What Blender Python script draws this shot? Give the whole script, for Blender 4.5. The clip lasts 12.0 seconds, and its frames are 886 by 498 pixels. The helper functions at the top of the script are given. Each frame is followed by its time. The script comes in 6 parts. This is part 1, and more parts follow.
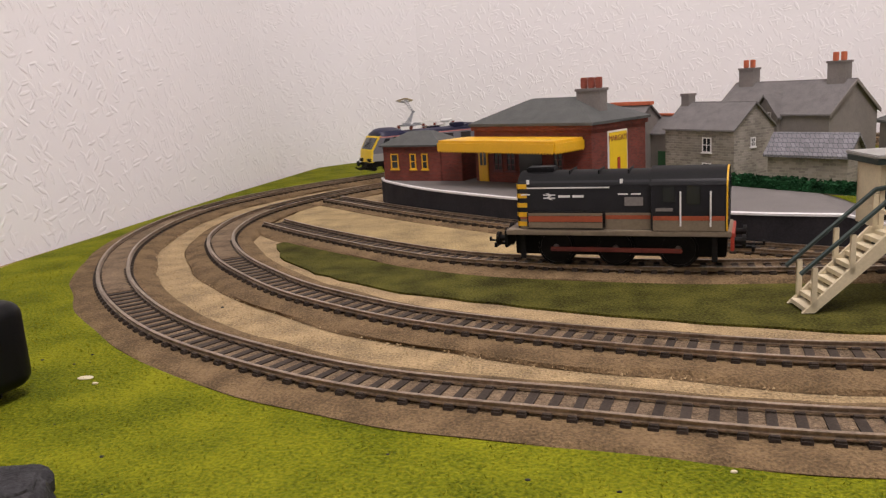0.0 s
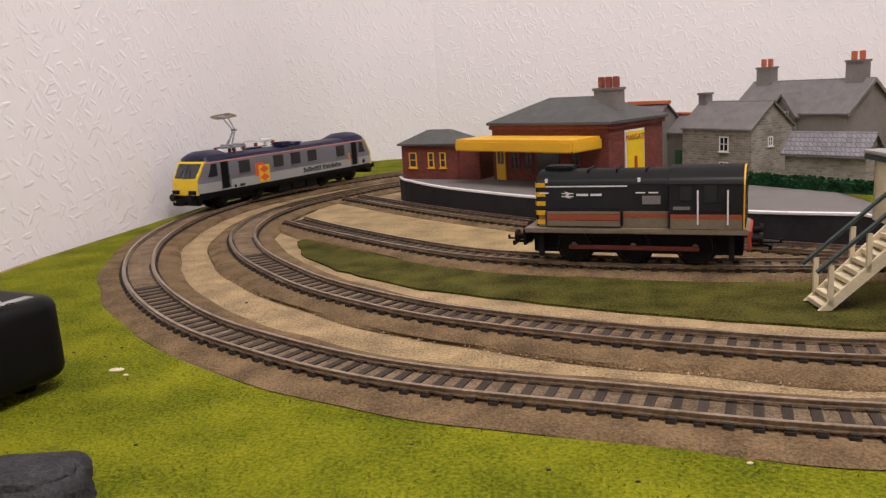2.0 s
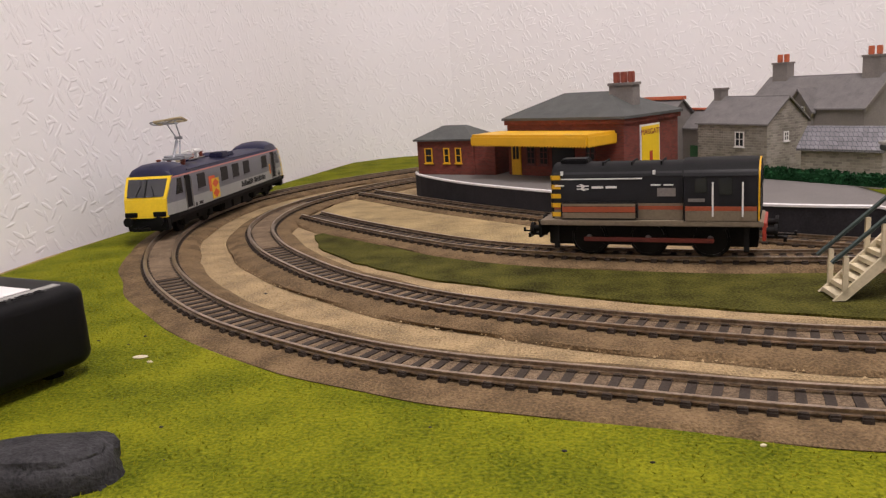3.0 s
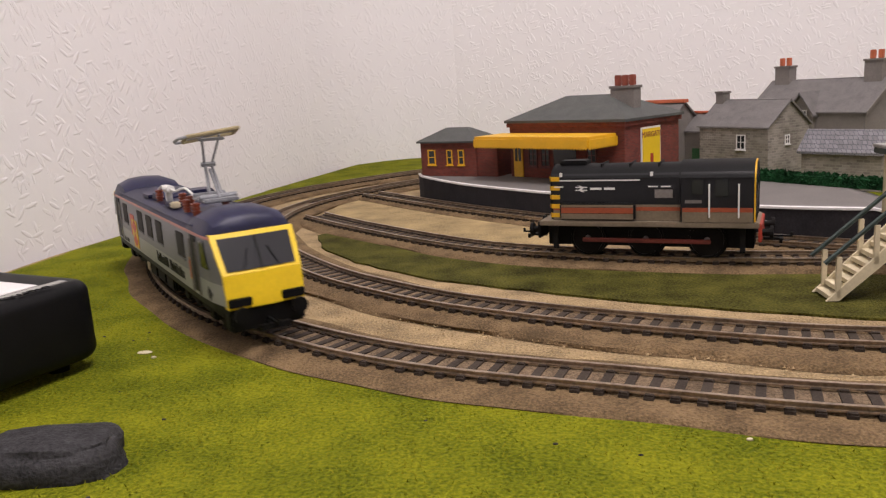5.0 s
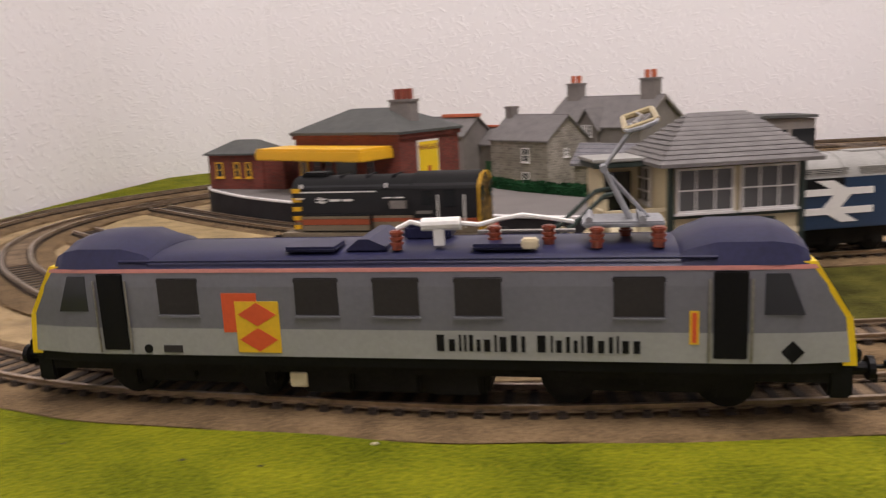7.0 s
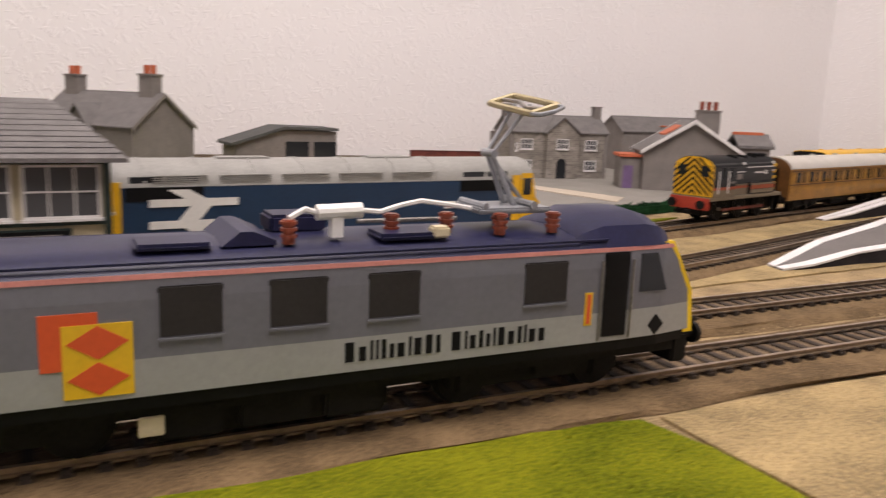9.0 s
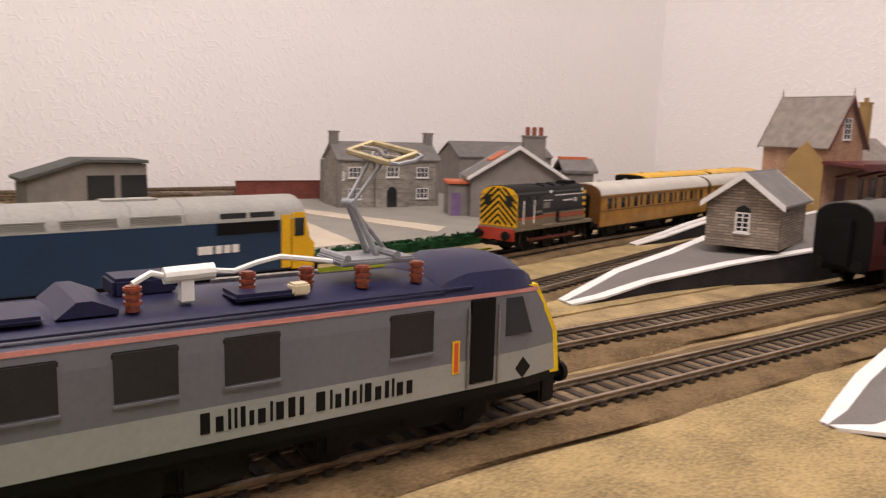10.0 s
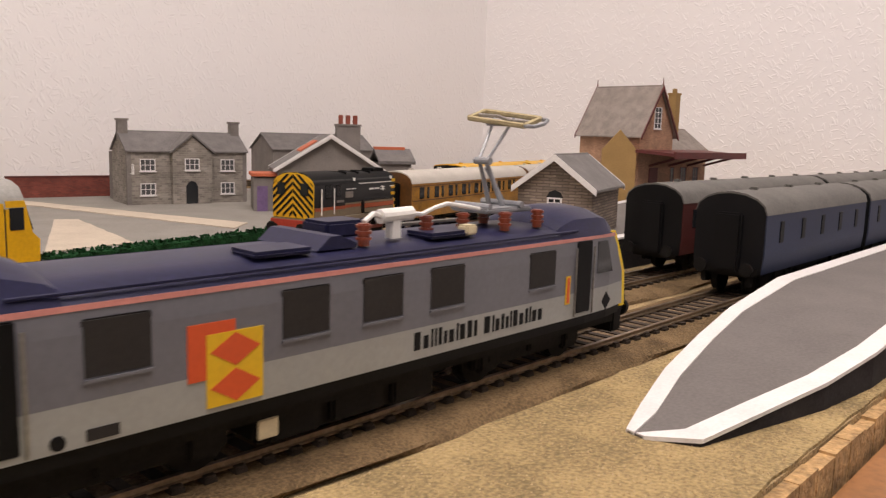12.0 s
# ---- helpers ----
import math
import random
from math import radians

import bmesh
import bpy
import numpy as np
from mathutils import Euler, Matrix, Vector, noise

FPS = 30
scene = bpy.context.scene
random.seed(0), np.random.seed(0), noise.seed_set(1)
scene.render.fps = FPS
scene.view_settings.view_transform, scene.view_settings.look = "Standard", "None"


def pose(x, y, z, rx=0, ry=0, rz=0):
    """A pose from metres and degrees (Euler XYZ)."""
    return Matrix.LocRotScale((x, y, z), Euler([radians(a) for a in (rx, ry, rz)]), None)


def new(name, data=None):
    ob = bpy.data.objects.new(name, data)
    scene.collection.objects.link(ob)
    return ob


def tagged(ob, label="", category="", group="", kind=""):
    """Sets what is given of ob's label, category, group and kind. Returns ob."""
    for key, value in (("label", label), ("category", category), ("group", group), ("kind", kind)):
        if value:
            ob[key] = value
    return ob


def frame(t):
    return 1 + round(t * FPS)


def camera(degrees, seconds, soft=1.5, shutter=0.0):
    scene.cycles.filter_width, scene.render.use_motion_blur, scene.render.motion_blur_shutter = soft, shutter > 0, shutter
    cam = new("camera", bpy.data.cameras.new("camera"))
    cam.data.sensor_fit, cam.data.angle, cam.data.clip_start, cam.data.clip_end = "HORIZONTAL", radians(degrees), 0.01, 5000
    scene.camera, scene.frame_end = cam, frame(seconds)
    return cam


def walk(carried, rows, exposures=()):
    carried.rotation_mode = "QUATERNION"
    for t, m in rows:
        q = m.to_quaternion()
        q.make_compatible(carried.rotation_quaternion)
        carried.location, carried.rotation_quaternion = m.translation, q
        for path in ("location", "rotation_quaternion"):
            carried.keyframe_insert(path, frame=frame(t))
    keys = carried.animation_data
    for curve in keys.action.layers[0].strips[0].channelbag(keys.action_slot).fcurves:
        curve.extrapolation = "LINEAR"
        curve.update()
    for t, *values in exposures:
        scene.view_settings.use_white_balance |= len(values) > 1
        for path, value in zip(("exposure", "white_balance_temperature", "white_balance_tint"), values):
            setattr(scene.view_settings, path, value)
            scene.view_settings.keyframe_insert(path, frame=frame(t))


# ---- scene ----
# ---- camera ----
cam = camera(58.63, 12.0, soft=1.25, shutter=0.5)
# seconds, x, y, z, yaw, pitch, roll
PATH = [
    (0, 0.0025, 0.0041, 0.1006, 6.01, -11.85, -3.66),
    (0.5, 0.0000, 0.0000, 0.1009, 6.19, -11.59, -3.28),
    (1, -0.0001, 0.0002, 0.0988, 6.71, -12.01, -3.47),
    (1.5, 0.0010, -0.0002, 0.1009, 6.91, -11.87, -3.63),
    (2, 0.0007, -0.0025, 0.1015, 7.10, -11.89, -3.68),
    (2.5, 0.0018, -0.0049, 0.1007, 7.79, -11.90, -3.88),
    (3, 0.0001, -0.0078, 0.0990, 8.16, -11.89, -3.87),
    (5, 0.0038, -0.0133, 0.0986, 8.59, -11.67, -3.70),
    (5.5, 0.0135, -0.0139, 0.0998, 7.65, -11.24, -3.98),
    (6, 0.0214, -0.0192, 0.0955, 5.81, -11.45, -3.45),
    (6.5, 0.0392, -0.0201, 0.0944, 2.75, -11.55, -2.86),
    (6.7, 0.0503, -0.0154, 0.0941, 1.37, -11.32, -2.94),
    (8.3, 0.1622, -0.0007, 0.0945, -18.74, -10.99, 0.37),
    (8.5, 0.1774, 0.0072, 0.0925, -21.73, -10.77, 0.98),
    (9, 0.2096, 0.0163, 0.0844, -27.27, -10.61, 2.30),
    (9.5, 0.2492, 0.0181, 0.0909, -32.17, -9.52, 1.22),
    (10, 0.2743, 0.0189, 0.0912, -36.03, -8.71, 1.64),
    (10.5, 0.2928, 0.0273, 0.0757, -40.31, -8.78, 2.87),
    (11, 0.3031, 0.0369, 0.0686, -43.66, -7.72, 3.78),
    (11.5, 0.3202, 0.0410, 0.0791, -46.04, -8.00, 1.97),
    (12, 0.3309, 0.0426, 0.0790, -47.57, -8.28, 1.75),
]


def cam_pose(x, y, z, yaw, pitch, roll):
    turn = Euler((radians(90 + pitch), 0, radians(yaw))).to_matrix().to_4x4()
    return Matrix.Translation((x, y, z)) @ turn @ pose(0, 0, 0, 0, 0, roll)


walk(cam, [(r[0], cam_pose(*r[1:])) for r in PATH],
     exposures=[(0, 0.0, 6320, 16), (3.2, 0.0, 6320, 16), (5.0, 0.0, 6320, 16), (6.5, -0.03, 6350, 16), (8.3, 0.08, 6400, 16), (10.0, 0.05, 6720, 16), (12.0, 0.0, 6760, 16)])

# ---- light: one ceiling lamp over the layout in a closed white room ----
world = bpy.data.worlds.new("room_air")
world.use_nodes = True
world.node_tree.nodes["Background"].inputs[0].default_value = (1, 0.95, 0.9, 1)
world.node_tree.nodes["Background"].inputs[1].default_value = 0.0
scene.world = world
lamp_data = bpy.data.lights.new("ceiling_lamp_light", "AREA")
lamp_data.shape, lamp_data.size, lamp_data.size_y = "RECTANGLE", 0.6, 1.0
lamp_data.energy, lamp_data.color = 21.0, (1.0, 0.915, 0.87)
lamp_light = new("ceiling_lamp_light", lamp_data)
lamp_light.matrix_world = pose(0.36, -0.12, 1.455, 0, 0, 0)


# ---- materials ----
def mat(name, col, rough=0.6, metal=0.0, vary=0.18, scale=300.0, fine=2500.0, bump=0.15, spec=0.5, dark=None, bump_mm=0.3, rnd=0.0, spread=0.17):
    """A painted, moulded or scattered surface: two scales of colour change and a fine relief."""
    m = bpy.data.materials.new(name)
    m.use_nodes = True
    nt = m.node_tree
    b = nt.nodes["Principled BSDF"]
    b.inputs["Roughness"].default_value, b.inputs["Metallic"].default_value = rough, metal
    b.inputs["Specular IOR Level"].default_value = spec
    tc = nt.nodes.new("ShaderNodeTexCoord")
    n1, n2 = nt.nodes.new("ShaderNodeTexNoise"), nt.nodes.new("ShaderNodeTexNoise")
    n1.inputs["Scale"].default_value, n1.inputs["Detail"].default_value = scale, 4
    n2.inputs["Scale"].default_value, n2.inputs["Detail"].default_value = fine, 2
    nt.links.new(tc.outputs["Object"], n1.inputs["Vector"])
    nt.links.new(tc.outputs["Object"], n2.inputs["Vector"])
    mix = nt.nodes.new("ShaderNodeMix")
    mix.data_type = "RGBA"
    d = dark or [c * (1 - 1.6 * vary) for c in col]
    mix.inputs["A"].default_value = (*d, 1)
    mix.inputs["B"].default_value = (*[min(1, c * (1 + vary)) for c in col], 1)
    add = nt.nodes.new("ShaderNodeMath")
    add.operation = "ADD"
    half = nt.nodes.new("ShaderNodeMath")
    half.operation = "MULTIPLY_ADD"
    half.inputs[1].default_value, half.inputs[2].default_value = 0.5, -0.0
    nt.links.new(n1.outputs["Fac"], add.inputs[0])
    nt.links.new(n2.outputs["Fac"], add.inputs[1])
    nt.links.new(add.outputs[0], half.inputs[0])
    ramp = nt.nodes.new("ShaderNodeMapRange")
    ramp.inputs["From Min"].default_value, ramp.inputs["From Max"].default_value = 0.5 - spread, 0.5 + spread
    nt.links.new(half.outputs[0], ramp.inputs["Value"])
    last = ramp.outputs[0]
    if rnd:
        oi = nt.nodes.new("ShaderNodeObjectInfo")
        mr = nt.nodes.new("ShaderNodeMath")
        mr.operation = "MULTIPLY_ADD"
        mr.inputs[1].default_value = rnd
        nt.links.new(oi.outputs["Random"], mr.inputs[0])
        nt.links.new(last, mr.inputs[2])
        last = mr.outputs[0]
    nt.links.new(last, mix.inputs["Factor"])
    nt.links.new(mix.outputs["Result"], b.inputs["Base Color"])
    bp = nt.nodes.new("ShaderNodeBump")
    bp.inputs["Strength"].default_value, bp.inputs["Distance"].default_value = bump, bump_mm / 1000
    nt.links.new(n2.outputs["Fac"], bp.inputs["Height"])
    nt.links.new(bp.outputs[0], b.inputs["Normal"])
    return m


def masonry(name, col, mortar, width, height, offset=0.5, joint=0.12, bump=0.5, vary=0.3, rough=0.85):
    """Coursed stone or brick, sizes in millimetres, laid by the part's own coordinates: each wall panel is drawn in its x-z plane."""
    m = bpy.data.materials.new(name)
    m.use_nodes = True
    nt = m.node_tree
    b = nt.nodes["Principled BSDF"]
    b.inputs["Roughness"].default_value = rough
    tc, sep, com = nt.nodes.new("ShaderNodeTexCoord"), nt.nodes.new("ShaderNodeSeparateXYZ"), nt.nodes.new("ShaderNodeCombineXYZ")
    nt.links.new(tc.outputs["Object"], sep.inputs[0])
    s = nt.nodes.new("ShaderNodeMath")
    s.operation = "ADD"
    nt.links.new(sep.outputs[0], s.inputs[0])
    nt.links.new(sep.outputs[1], s.inputs[1])
    nt.links.new(s.outputs[0], com.inputs[0])
    nt.links.new(sep.outputs[2], com.inputs[1])
    br = nt.nodes.new("ShaderNodeTexBrick")
    br.inputs["Scale"].default_value = 1.0
    br.inputs["Brick Width"].default_value, br.inputs["Row Height"].default_value = width / 1000, height / 1000
    br.inputs["Mortar Size"].default_value = height / 1000 * joint
    br.inputs["Mortar Smooth"].default_value = 0.4
    br.offset = offset
    br.inputs["Color1"].default_value = (*[c * (1 - vary) for c in col], 1)
    br.inputs["Color2"].default_value = (*[min(1, c * (1 + vary)) for c in col], 1)
    br.inputs["Mortar"].default_value = (*mortar, 1)
    wob = nt.nodes.new("ShaderNodeTexNoise")
    wob.inputs["Scale"].default_value = 350
    va, vm = nt.nodes.new("ShaderNodeVectorMath"), nt.nodes.new("ShaderNodeVectorMath")
    vm.operation = "SCALE"
    vm.inputs["Scale"].default_value = height / 1000 * 0.5
    nt.links.new(tc.outputs["Object"], wob.inputs["Vector"])
    nt.links.new(wob.outputs["Color"], vm.inputs[0])
    nt.links.new(com.outputs[0], va.inputs[0])
    nt.links.new(vm.outputs[0], va.inputs[1])
    nt.links.new(va.outputs[0], br.inputs["Vector"])
    big = nt.nodes.new("ShaderNodeTexNoise")
    big.inputs["Scale"].default_value = 60
    mul = nt.nodes.new("ShaderNodeMix")
    mul.data_type, mul.blend_type = "RGBA", "OVERLAY"
    mul.inputs["Factor"].default_value = 0.5
    nt.links.new(tc.outputs["Object"], big.inputs["Vector"])
    nt.links.new(br.outputs["Color"], mul.inputs["A"])
    nt.links.new(big.outputs["Fac"], mul.inputs["B"])
    nt.links.new(mul.outputs["Result"], b.inputs["Base Color"])
    inv = nt.nodes.new("ShaderNodeMath")
    inv.operation = "SUBTRACT"
    inv.inputs[0].default_value = 1.0
    nt.links.new(br.outputs["Fac"], inv.inputs[1])
    bp = nt.nodes.new("ShaderNodeBump")
    bp.inputs["Strength"].default_value, bp.inputs["Distance"].default_value = bump, 0.0004
    nt.links.new(inv.outputs[0], bp.inputs["Height"])
    nt.links.new(bp.outputs[0], b.inputs["Normal"])
    return m


def woodchip(name, col):
    """White-painted woodchip paper: scattered long chips under the paint."""
    m = bpy.data.materials.new(name)
    m.use_nodes = True
    nt = m.node_tree
    b = nt.nodes["Principled BSDF"]
    b.inputs["Roughness"].default_value = 0.55
    tc = nt.nodes.new("ShaderNodeTexCoord")
    heights = []
    for ang, sc, st, seed in ((35, 62, 3.6, 0.0), (-50, 56, 4.0, 3.1), (80, 66, 3.4, 7.7), (-12, 60, 3.8, 11.0), (62, 54, 3.5, 17.0)):
        mp = nt.nodes.new("ShaderNodeMapping")
        mp.inputs["Rotation"].default_value = (0, radians(ang), 0)
        mp.vector_type = "TEXTURE"
        mp.inputs["Scale"].default_value = (1 / sc, 1 / sc, 1 / (sc * st))
        mp.inputs["Location"].default_value = (seed, seed, seed)
        wob = nt.nodes.new("ShaderNodeTexNoise")
        wob.inputs["Scale"].default_value = 25
        v = nt.nodes.new("ShaderNodeTexVoronoi")
        v.inputs["Scale"].default_value = 1.0
        v.inputs["Randomness"].default_value = 1.0
        r = nt.nodes.new("ShaderNodeMapRange")
        r.inputs["From Min"].default_value, r.inputs["From Max"].default_value = 0.36, 0.24
        nt.links.new(tc.outputs["Object"], mp.inputs[0])
        nt.links.new(mp.outputs[0], v.inputs["Vector"])
        nt.links.new(v.outputs["Distance"], r.inputs["Value"])
        gate = nt.nodes.new("ShaderNodeMapRange")
        gate.inputs["From Min"].default_value, gate.inputs["From Max"].default_value = 0.55, 0.8
        sep = nt.nodes.new("ShaderNodeSeparateColor")
        nt.links.new(v.outputs["Color"], sep.inputs[0])
        nt.links.new(sep.outputs[0], gate.inputs["Value"])
        mu = nt.nodes.new("ShaderNodeMath")
        mu.operation = "MULTIPLY"
        nt.links.new(r.outputs[0], mu.inputs[0])
        nt.links.new(gate.outputs[0], mu.inputs[1])
        heights.append(mu.outputs[0])
    last = heights[0]
    for h in heights[1:]:
        mx = nt.nodes.new("ShaderNodeMath")
        mx.operation = "MAXIMUM"
        nt.links.new(last, mx.inputs[0])
        nt.links.new(h, mx.inputs[1])
        last = mx.outputs[0]
    n = nt.nodes.new("ShaderNodeTexNoise")
    n.inputs["Scale"].default_value, n.inputs["Detail"].default_value = 140, 5
    nt.links.new(tc.outputs["Object"], n.inputs["Vector"])
    ad = nt.nodes.new("ShaderNodeMath")
    ad.operation = "MULTIPLY_ADD"
    ad.inputs[1].default_value = 0.25
    nt.links.new(n.outputs["Fac"], ad.inputs[0])
    nt.links.new(last, ad.inputs[2])
    bp = nt.nodes.new("ShaderNodeBump")
    bp.inputs["Strength"].default_value, bp.inputs["Distance"].default_value = 0.42, 0.0012
    nt.links.new(ad.outputs[0], bp.inputs["Height"])
    nt.links.new(bp.outputs[0], b.inputs["Normal"])
    big = nt.nodes.new("ShaderNodeTexNoise")
    big.inputs["Scale"].default_value = 5
    mix = nt.nodes.new("ShaderNodeMix")
    mix.data_type = "RGBA"
    mix.inputs["A"].default_value = (*[c * 0.96 for c in col], 1)
    mix.inputs["B"].default_value = (*col, 1)
    nt.links.new(tc.outputs["Object"], big.inputs["Vector"])
    nt.links.new(big.outputs["Fac"], mix.inputs["Factor"])
    nt.links.new(mix.outputs["Result"], b.inputs["Base Color"])
    return m


def glass(name, tint=(0.02, 0.022, 0.025)):
    m = bpy.data.materials.new(name)
    m.use_nodes = True
    b = m.node_tree.nodes["Principled BSDF"]
    b.inputs["Base Color"].default_value = (*tint, 1)
    b.inputs["Roughness"].default_value = 0.12
    return m


def island_mat(name, dark, light):
    """Loose grains or fibres, each of its own shade."""
    m = bpy.data.materials.new(name)
    m.use_nodes = True
    nt = m.node_tree
    b = nt.nodes["Principled BSDF"]
    b.inputs["Roughness"].default_value, b.inputs["Specular IOR Level"].default_value = 0.95, 0.1
    geo, mix = nt.nodes.new("ShaderNodeNewGeometry"), nt.nodes.new("ShaderNodeMix")
    mix.data_type = "RGBA"
    mix.inputs["A"].default_value, mix.inputs["B"].default_value = (*dark, 1), (*light, 1)
    nt.links.new(geo.outputs["Random Per Island"], mix.inputs["Factor"])
    nt.links.new(mix.outputs["Result"], b.inputs["Base Color"])
    return m


M_WALL = woodchip("white_woodchip_paint", (0.90, 0.885, 0.885))
M_CEIL = mat("white_ceiling_paint", (0.8, 0.79, 0.77), 0.8, vary=0.03, scale=4, fine=90)
M_CARPET = mat("brown_carpet", (0.16, 0.12, 0.09), 0.95, vary=0.3, scale=8, fine=400)
M_SAND = mat("sand_scatter", (0.37, 0.265, 0.135), 0.95, vary=0.32, scale=55, fine=950, bump=1.0, bump_mm=1.4, spread=0.13)
M_PALE = mat("pale_sand_mat", (0.35, 0.255, 0.118), 0.95, vary=0.3, scale=45, fine=800, bump=1.0, bump_mm=1.3, spread=0.13)
M_GRASS = mat("lime_grass_mat", (0.155, 0.158, 0.006), 0.95, vary=0.5, scale=32, fine=800, bump=1.0, bump_mm=1.8, spec=0.1, dark=(0.07, 0.092, 0.003), spread=0.13)
M_MOSS = mat("dark_grass_mat", (0.078, 0.074, 0.014), 0.95, vary=0.45, scale=50, fine=900, bump=1.0, bump_mm=1.5, spec=0.1, spread=0.13)
M_BALLAST = mat("brown_foam_ballast", (0.175, 0.117, 0.06), 0.95, vary=0.32, scale=70, fine=1100, bump=1.0, bump_mm=1.2, spec=0.2, spread=0.13)
M_TRACKBED = mat("dusty_ballast_bed", (0.185, 0.132, 0.083), 0.95, vary=0.35, scale=90, fine=1200, bump=1.0, bump_mm=0.9, spec=0.2, spread=0.13)
M_SLEEPER = mat("dark_plastic_sleeper", (0.042, 0.032, 0.025), 0.7, vary=0.35, scale=120, fine=1500, rnd=0.4, spec=0.15)
M_RAIL = mat("worn_nickel_rail", (0.36, 0.28, 0.20), 0.34, metal=0.8, vary=0.3, scale=120, fine=700, bump=0.05)
M_GRAIN = island_mat("loose_sand_grain", (0.30, 0.21, 0.11), (0.50, 0.38, 0.22))
M_FIBRE = island_mat("lime_grass_fibre", (0.12, 0.13, 0.005), (0.24, 0.225, 0.014))
M_YARD = mat("grey_card_yard", (0.24, 0.225, 0.20), 0.9, vary=0.12, scale=30, fine=700)
M_TARMAC = mat("grey_platform_card", (0.145, 0.132, 0.124), 0.85, vary=0.12, scale=40, fine=900)
M_PATH = mat("cream_path_card", (0.50, 0.43, 0.34), 0.9, vary=0.1, scale=40, fine=700)
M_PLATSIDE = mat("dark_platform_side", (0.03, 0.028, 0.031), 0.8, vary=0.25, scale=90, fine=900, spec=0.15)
M_WHITE = mat("white_edging_paint", (0.72, 0.70, 0.69), 0.6, vary=0.06, scale=90, fine=900)
M_STONE = masonry("grey_coursed_stone", (0.245, 0.22, 0.192), (0.295, 0.265, 0.23), 5.2, 2.2, vary=0.26, bump=0.9)
M_STONE2 = masonry("rough_grey_stone", (0.27, 0.215, 0.17), (0.15, 0.12, 0.097), 7.5, 1.7, joint=0.2, vary=0.28, bump=0.9)
M_RENDER = mat("grey_smooth_render", (0.20, 0.18, 0.165), 0.85, vary=0.15, scale=80, fine=900)
M_SLATE = mat("grey_slate_roof", (0.155, 0.145, 0.14), 0.7, vary=0.2, scale=110, fine=1200, bump=0.3)
M_WEATHERED = mat("weathered_brown_grey_slates", (0.25, 0.215, 0.19), 0.75, vary=0.22, scale=110, fine=1200, bump=0.3)
M_SLATE2 = masonry("blue_grey_slates", (0.20, 0.195, 0.21), (0.10, 0.10, 0.11), 3.6, 3.2, joint=0.1, vary=0.15)
M_FELT = mat("dark_grey_roof_felt", (0.075, 0.078, 0.074), 0.75, vary=0.2, scale=90, fine=1000)
M_BRICK = masonry("red_brick_paper", (0.16, 0.028, 0.017), (0.11, 0.05, 0.035), 3.0, 1.1, joint=0.15, vary=0.25)
M_BROWNB = masonry("brown_brick_paper", (0.42, 0.24, 0.15), (0.30, 0.19, 0.13), 3.0, 1.1, joint=0.15, vary=0.2)
M_TAN = mat("tan_card_gable", (0.33, 0.205, 0.075), 0.85, vary=0.12, scale=60, fine=900)
M_ORANGE = mat("orange_terracotta", (0.52, 0.13, 0.055), 0.7, vary=0.15, scale=200, fine=1200)
M_DKTILE = mat("dark_terracotta", (0.26, 0.06, 0.035), 0.7, vary=0.2, scale=200, fine=1200)
M_YELLOW = mat("yellow_paint", (0.72, 0.40, 0.006), 0.45, vary=0.08, scale=60, fine=700, bump=0.03)
M_BRIGHT = mat("bright_yellow_paint", (0.80, 0.55, 0.006), 0.4, vary=0.06, scale=60, fine=700, bump=0.03)
M_CREAM = mat("cream_paint", (0.60, 0.52, 0.35), 0.6, vary=0.08, scale=90, fine=900)
M_DKGREEN = mat("dark_green_paint", (0.02, 0.035, 0.03), 0.55, vary=0.2, scale=90, fine=900)
M_GREEN = mat("green_door_paint", (0.03, 0.11, 0.045), 0.6, vary=0.2, scale=90, fine=900)
M_PURPLE = mat("violet_door_paint", (0.16, 0.10, 0.22), 0.6, vary=0.2, scale=90, fine=900)
M_MAROON = mat("maroon_trim_paint", (0.11, 0.02, 0.018), 0.55, vary=0.2, scale=90, fine=900)
M_PINKBRICK = masonry("red_brown_garden_wall", (0.19, 0.045, 0.03), (0.13, 0.05, 0.04), 4.0, 1.4, joint=0.12, vary=0.2)
M_BLACK = mat("satin_black_plastic", (0.005, 0.005, 0.0055), 0.5, vary=0.2, scale=90, fine=900, bump=0.05, spec=0.15)
M_UNDER = mat("dusty_black_underframe", (0.0085, 0.0075, 0.0068), 0.7, vary=0.35, scale=90, fine=900, spec=0.15)
M_DARKBODY = mat("dark_grey_loco_paint", (0.008, 0.008, 0.0095), 0.38, vary=0.2, scale=60, fine=900, bump=0.04, spec=0.3)
M_ROOFDK = mat("near_black_loco_roof", (0.006, 0.006, 0.0065), 0.6, vary=0.25, scale=60, fine=900, bump=0.06, spec=0.15)
M_SKIRT = mat("pale_beige_band", (0.19, 0.15, 0.10), 0.55, vary=0.15, scale=60, fine=900, bump=0.04)
M_REDBAND = mat("orange_red_band", (0.33, 0.07, 0.025), 0.5, vary=0.15, scale=60, fine=900, bump=0.04)
M_REDBEAM = mat("red_buffer_beam", (0.36, 0.035, 0.015), 0.55, vary=0.2, scale=60, fine=900)
M_REDROD = mat("dull_red_rods", (0.13, 0.02, 0.012), 0.5, vary=0.3, scale=60, fine=900)
M_STEEL = mat("dull_steel", (0.30, 0.28, 0.26), 0.4, metal=0.8, vary=0.2, scale=90, fine=900)
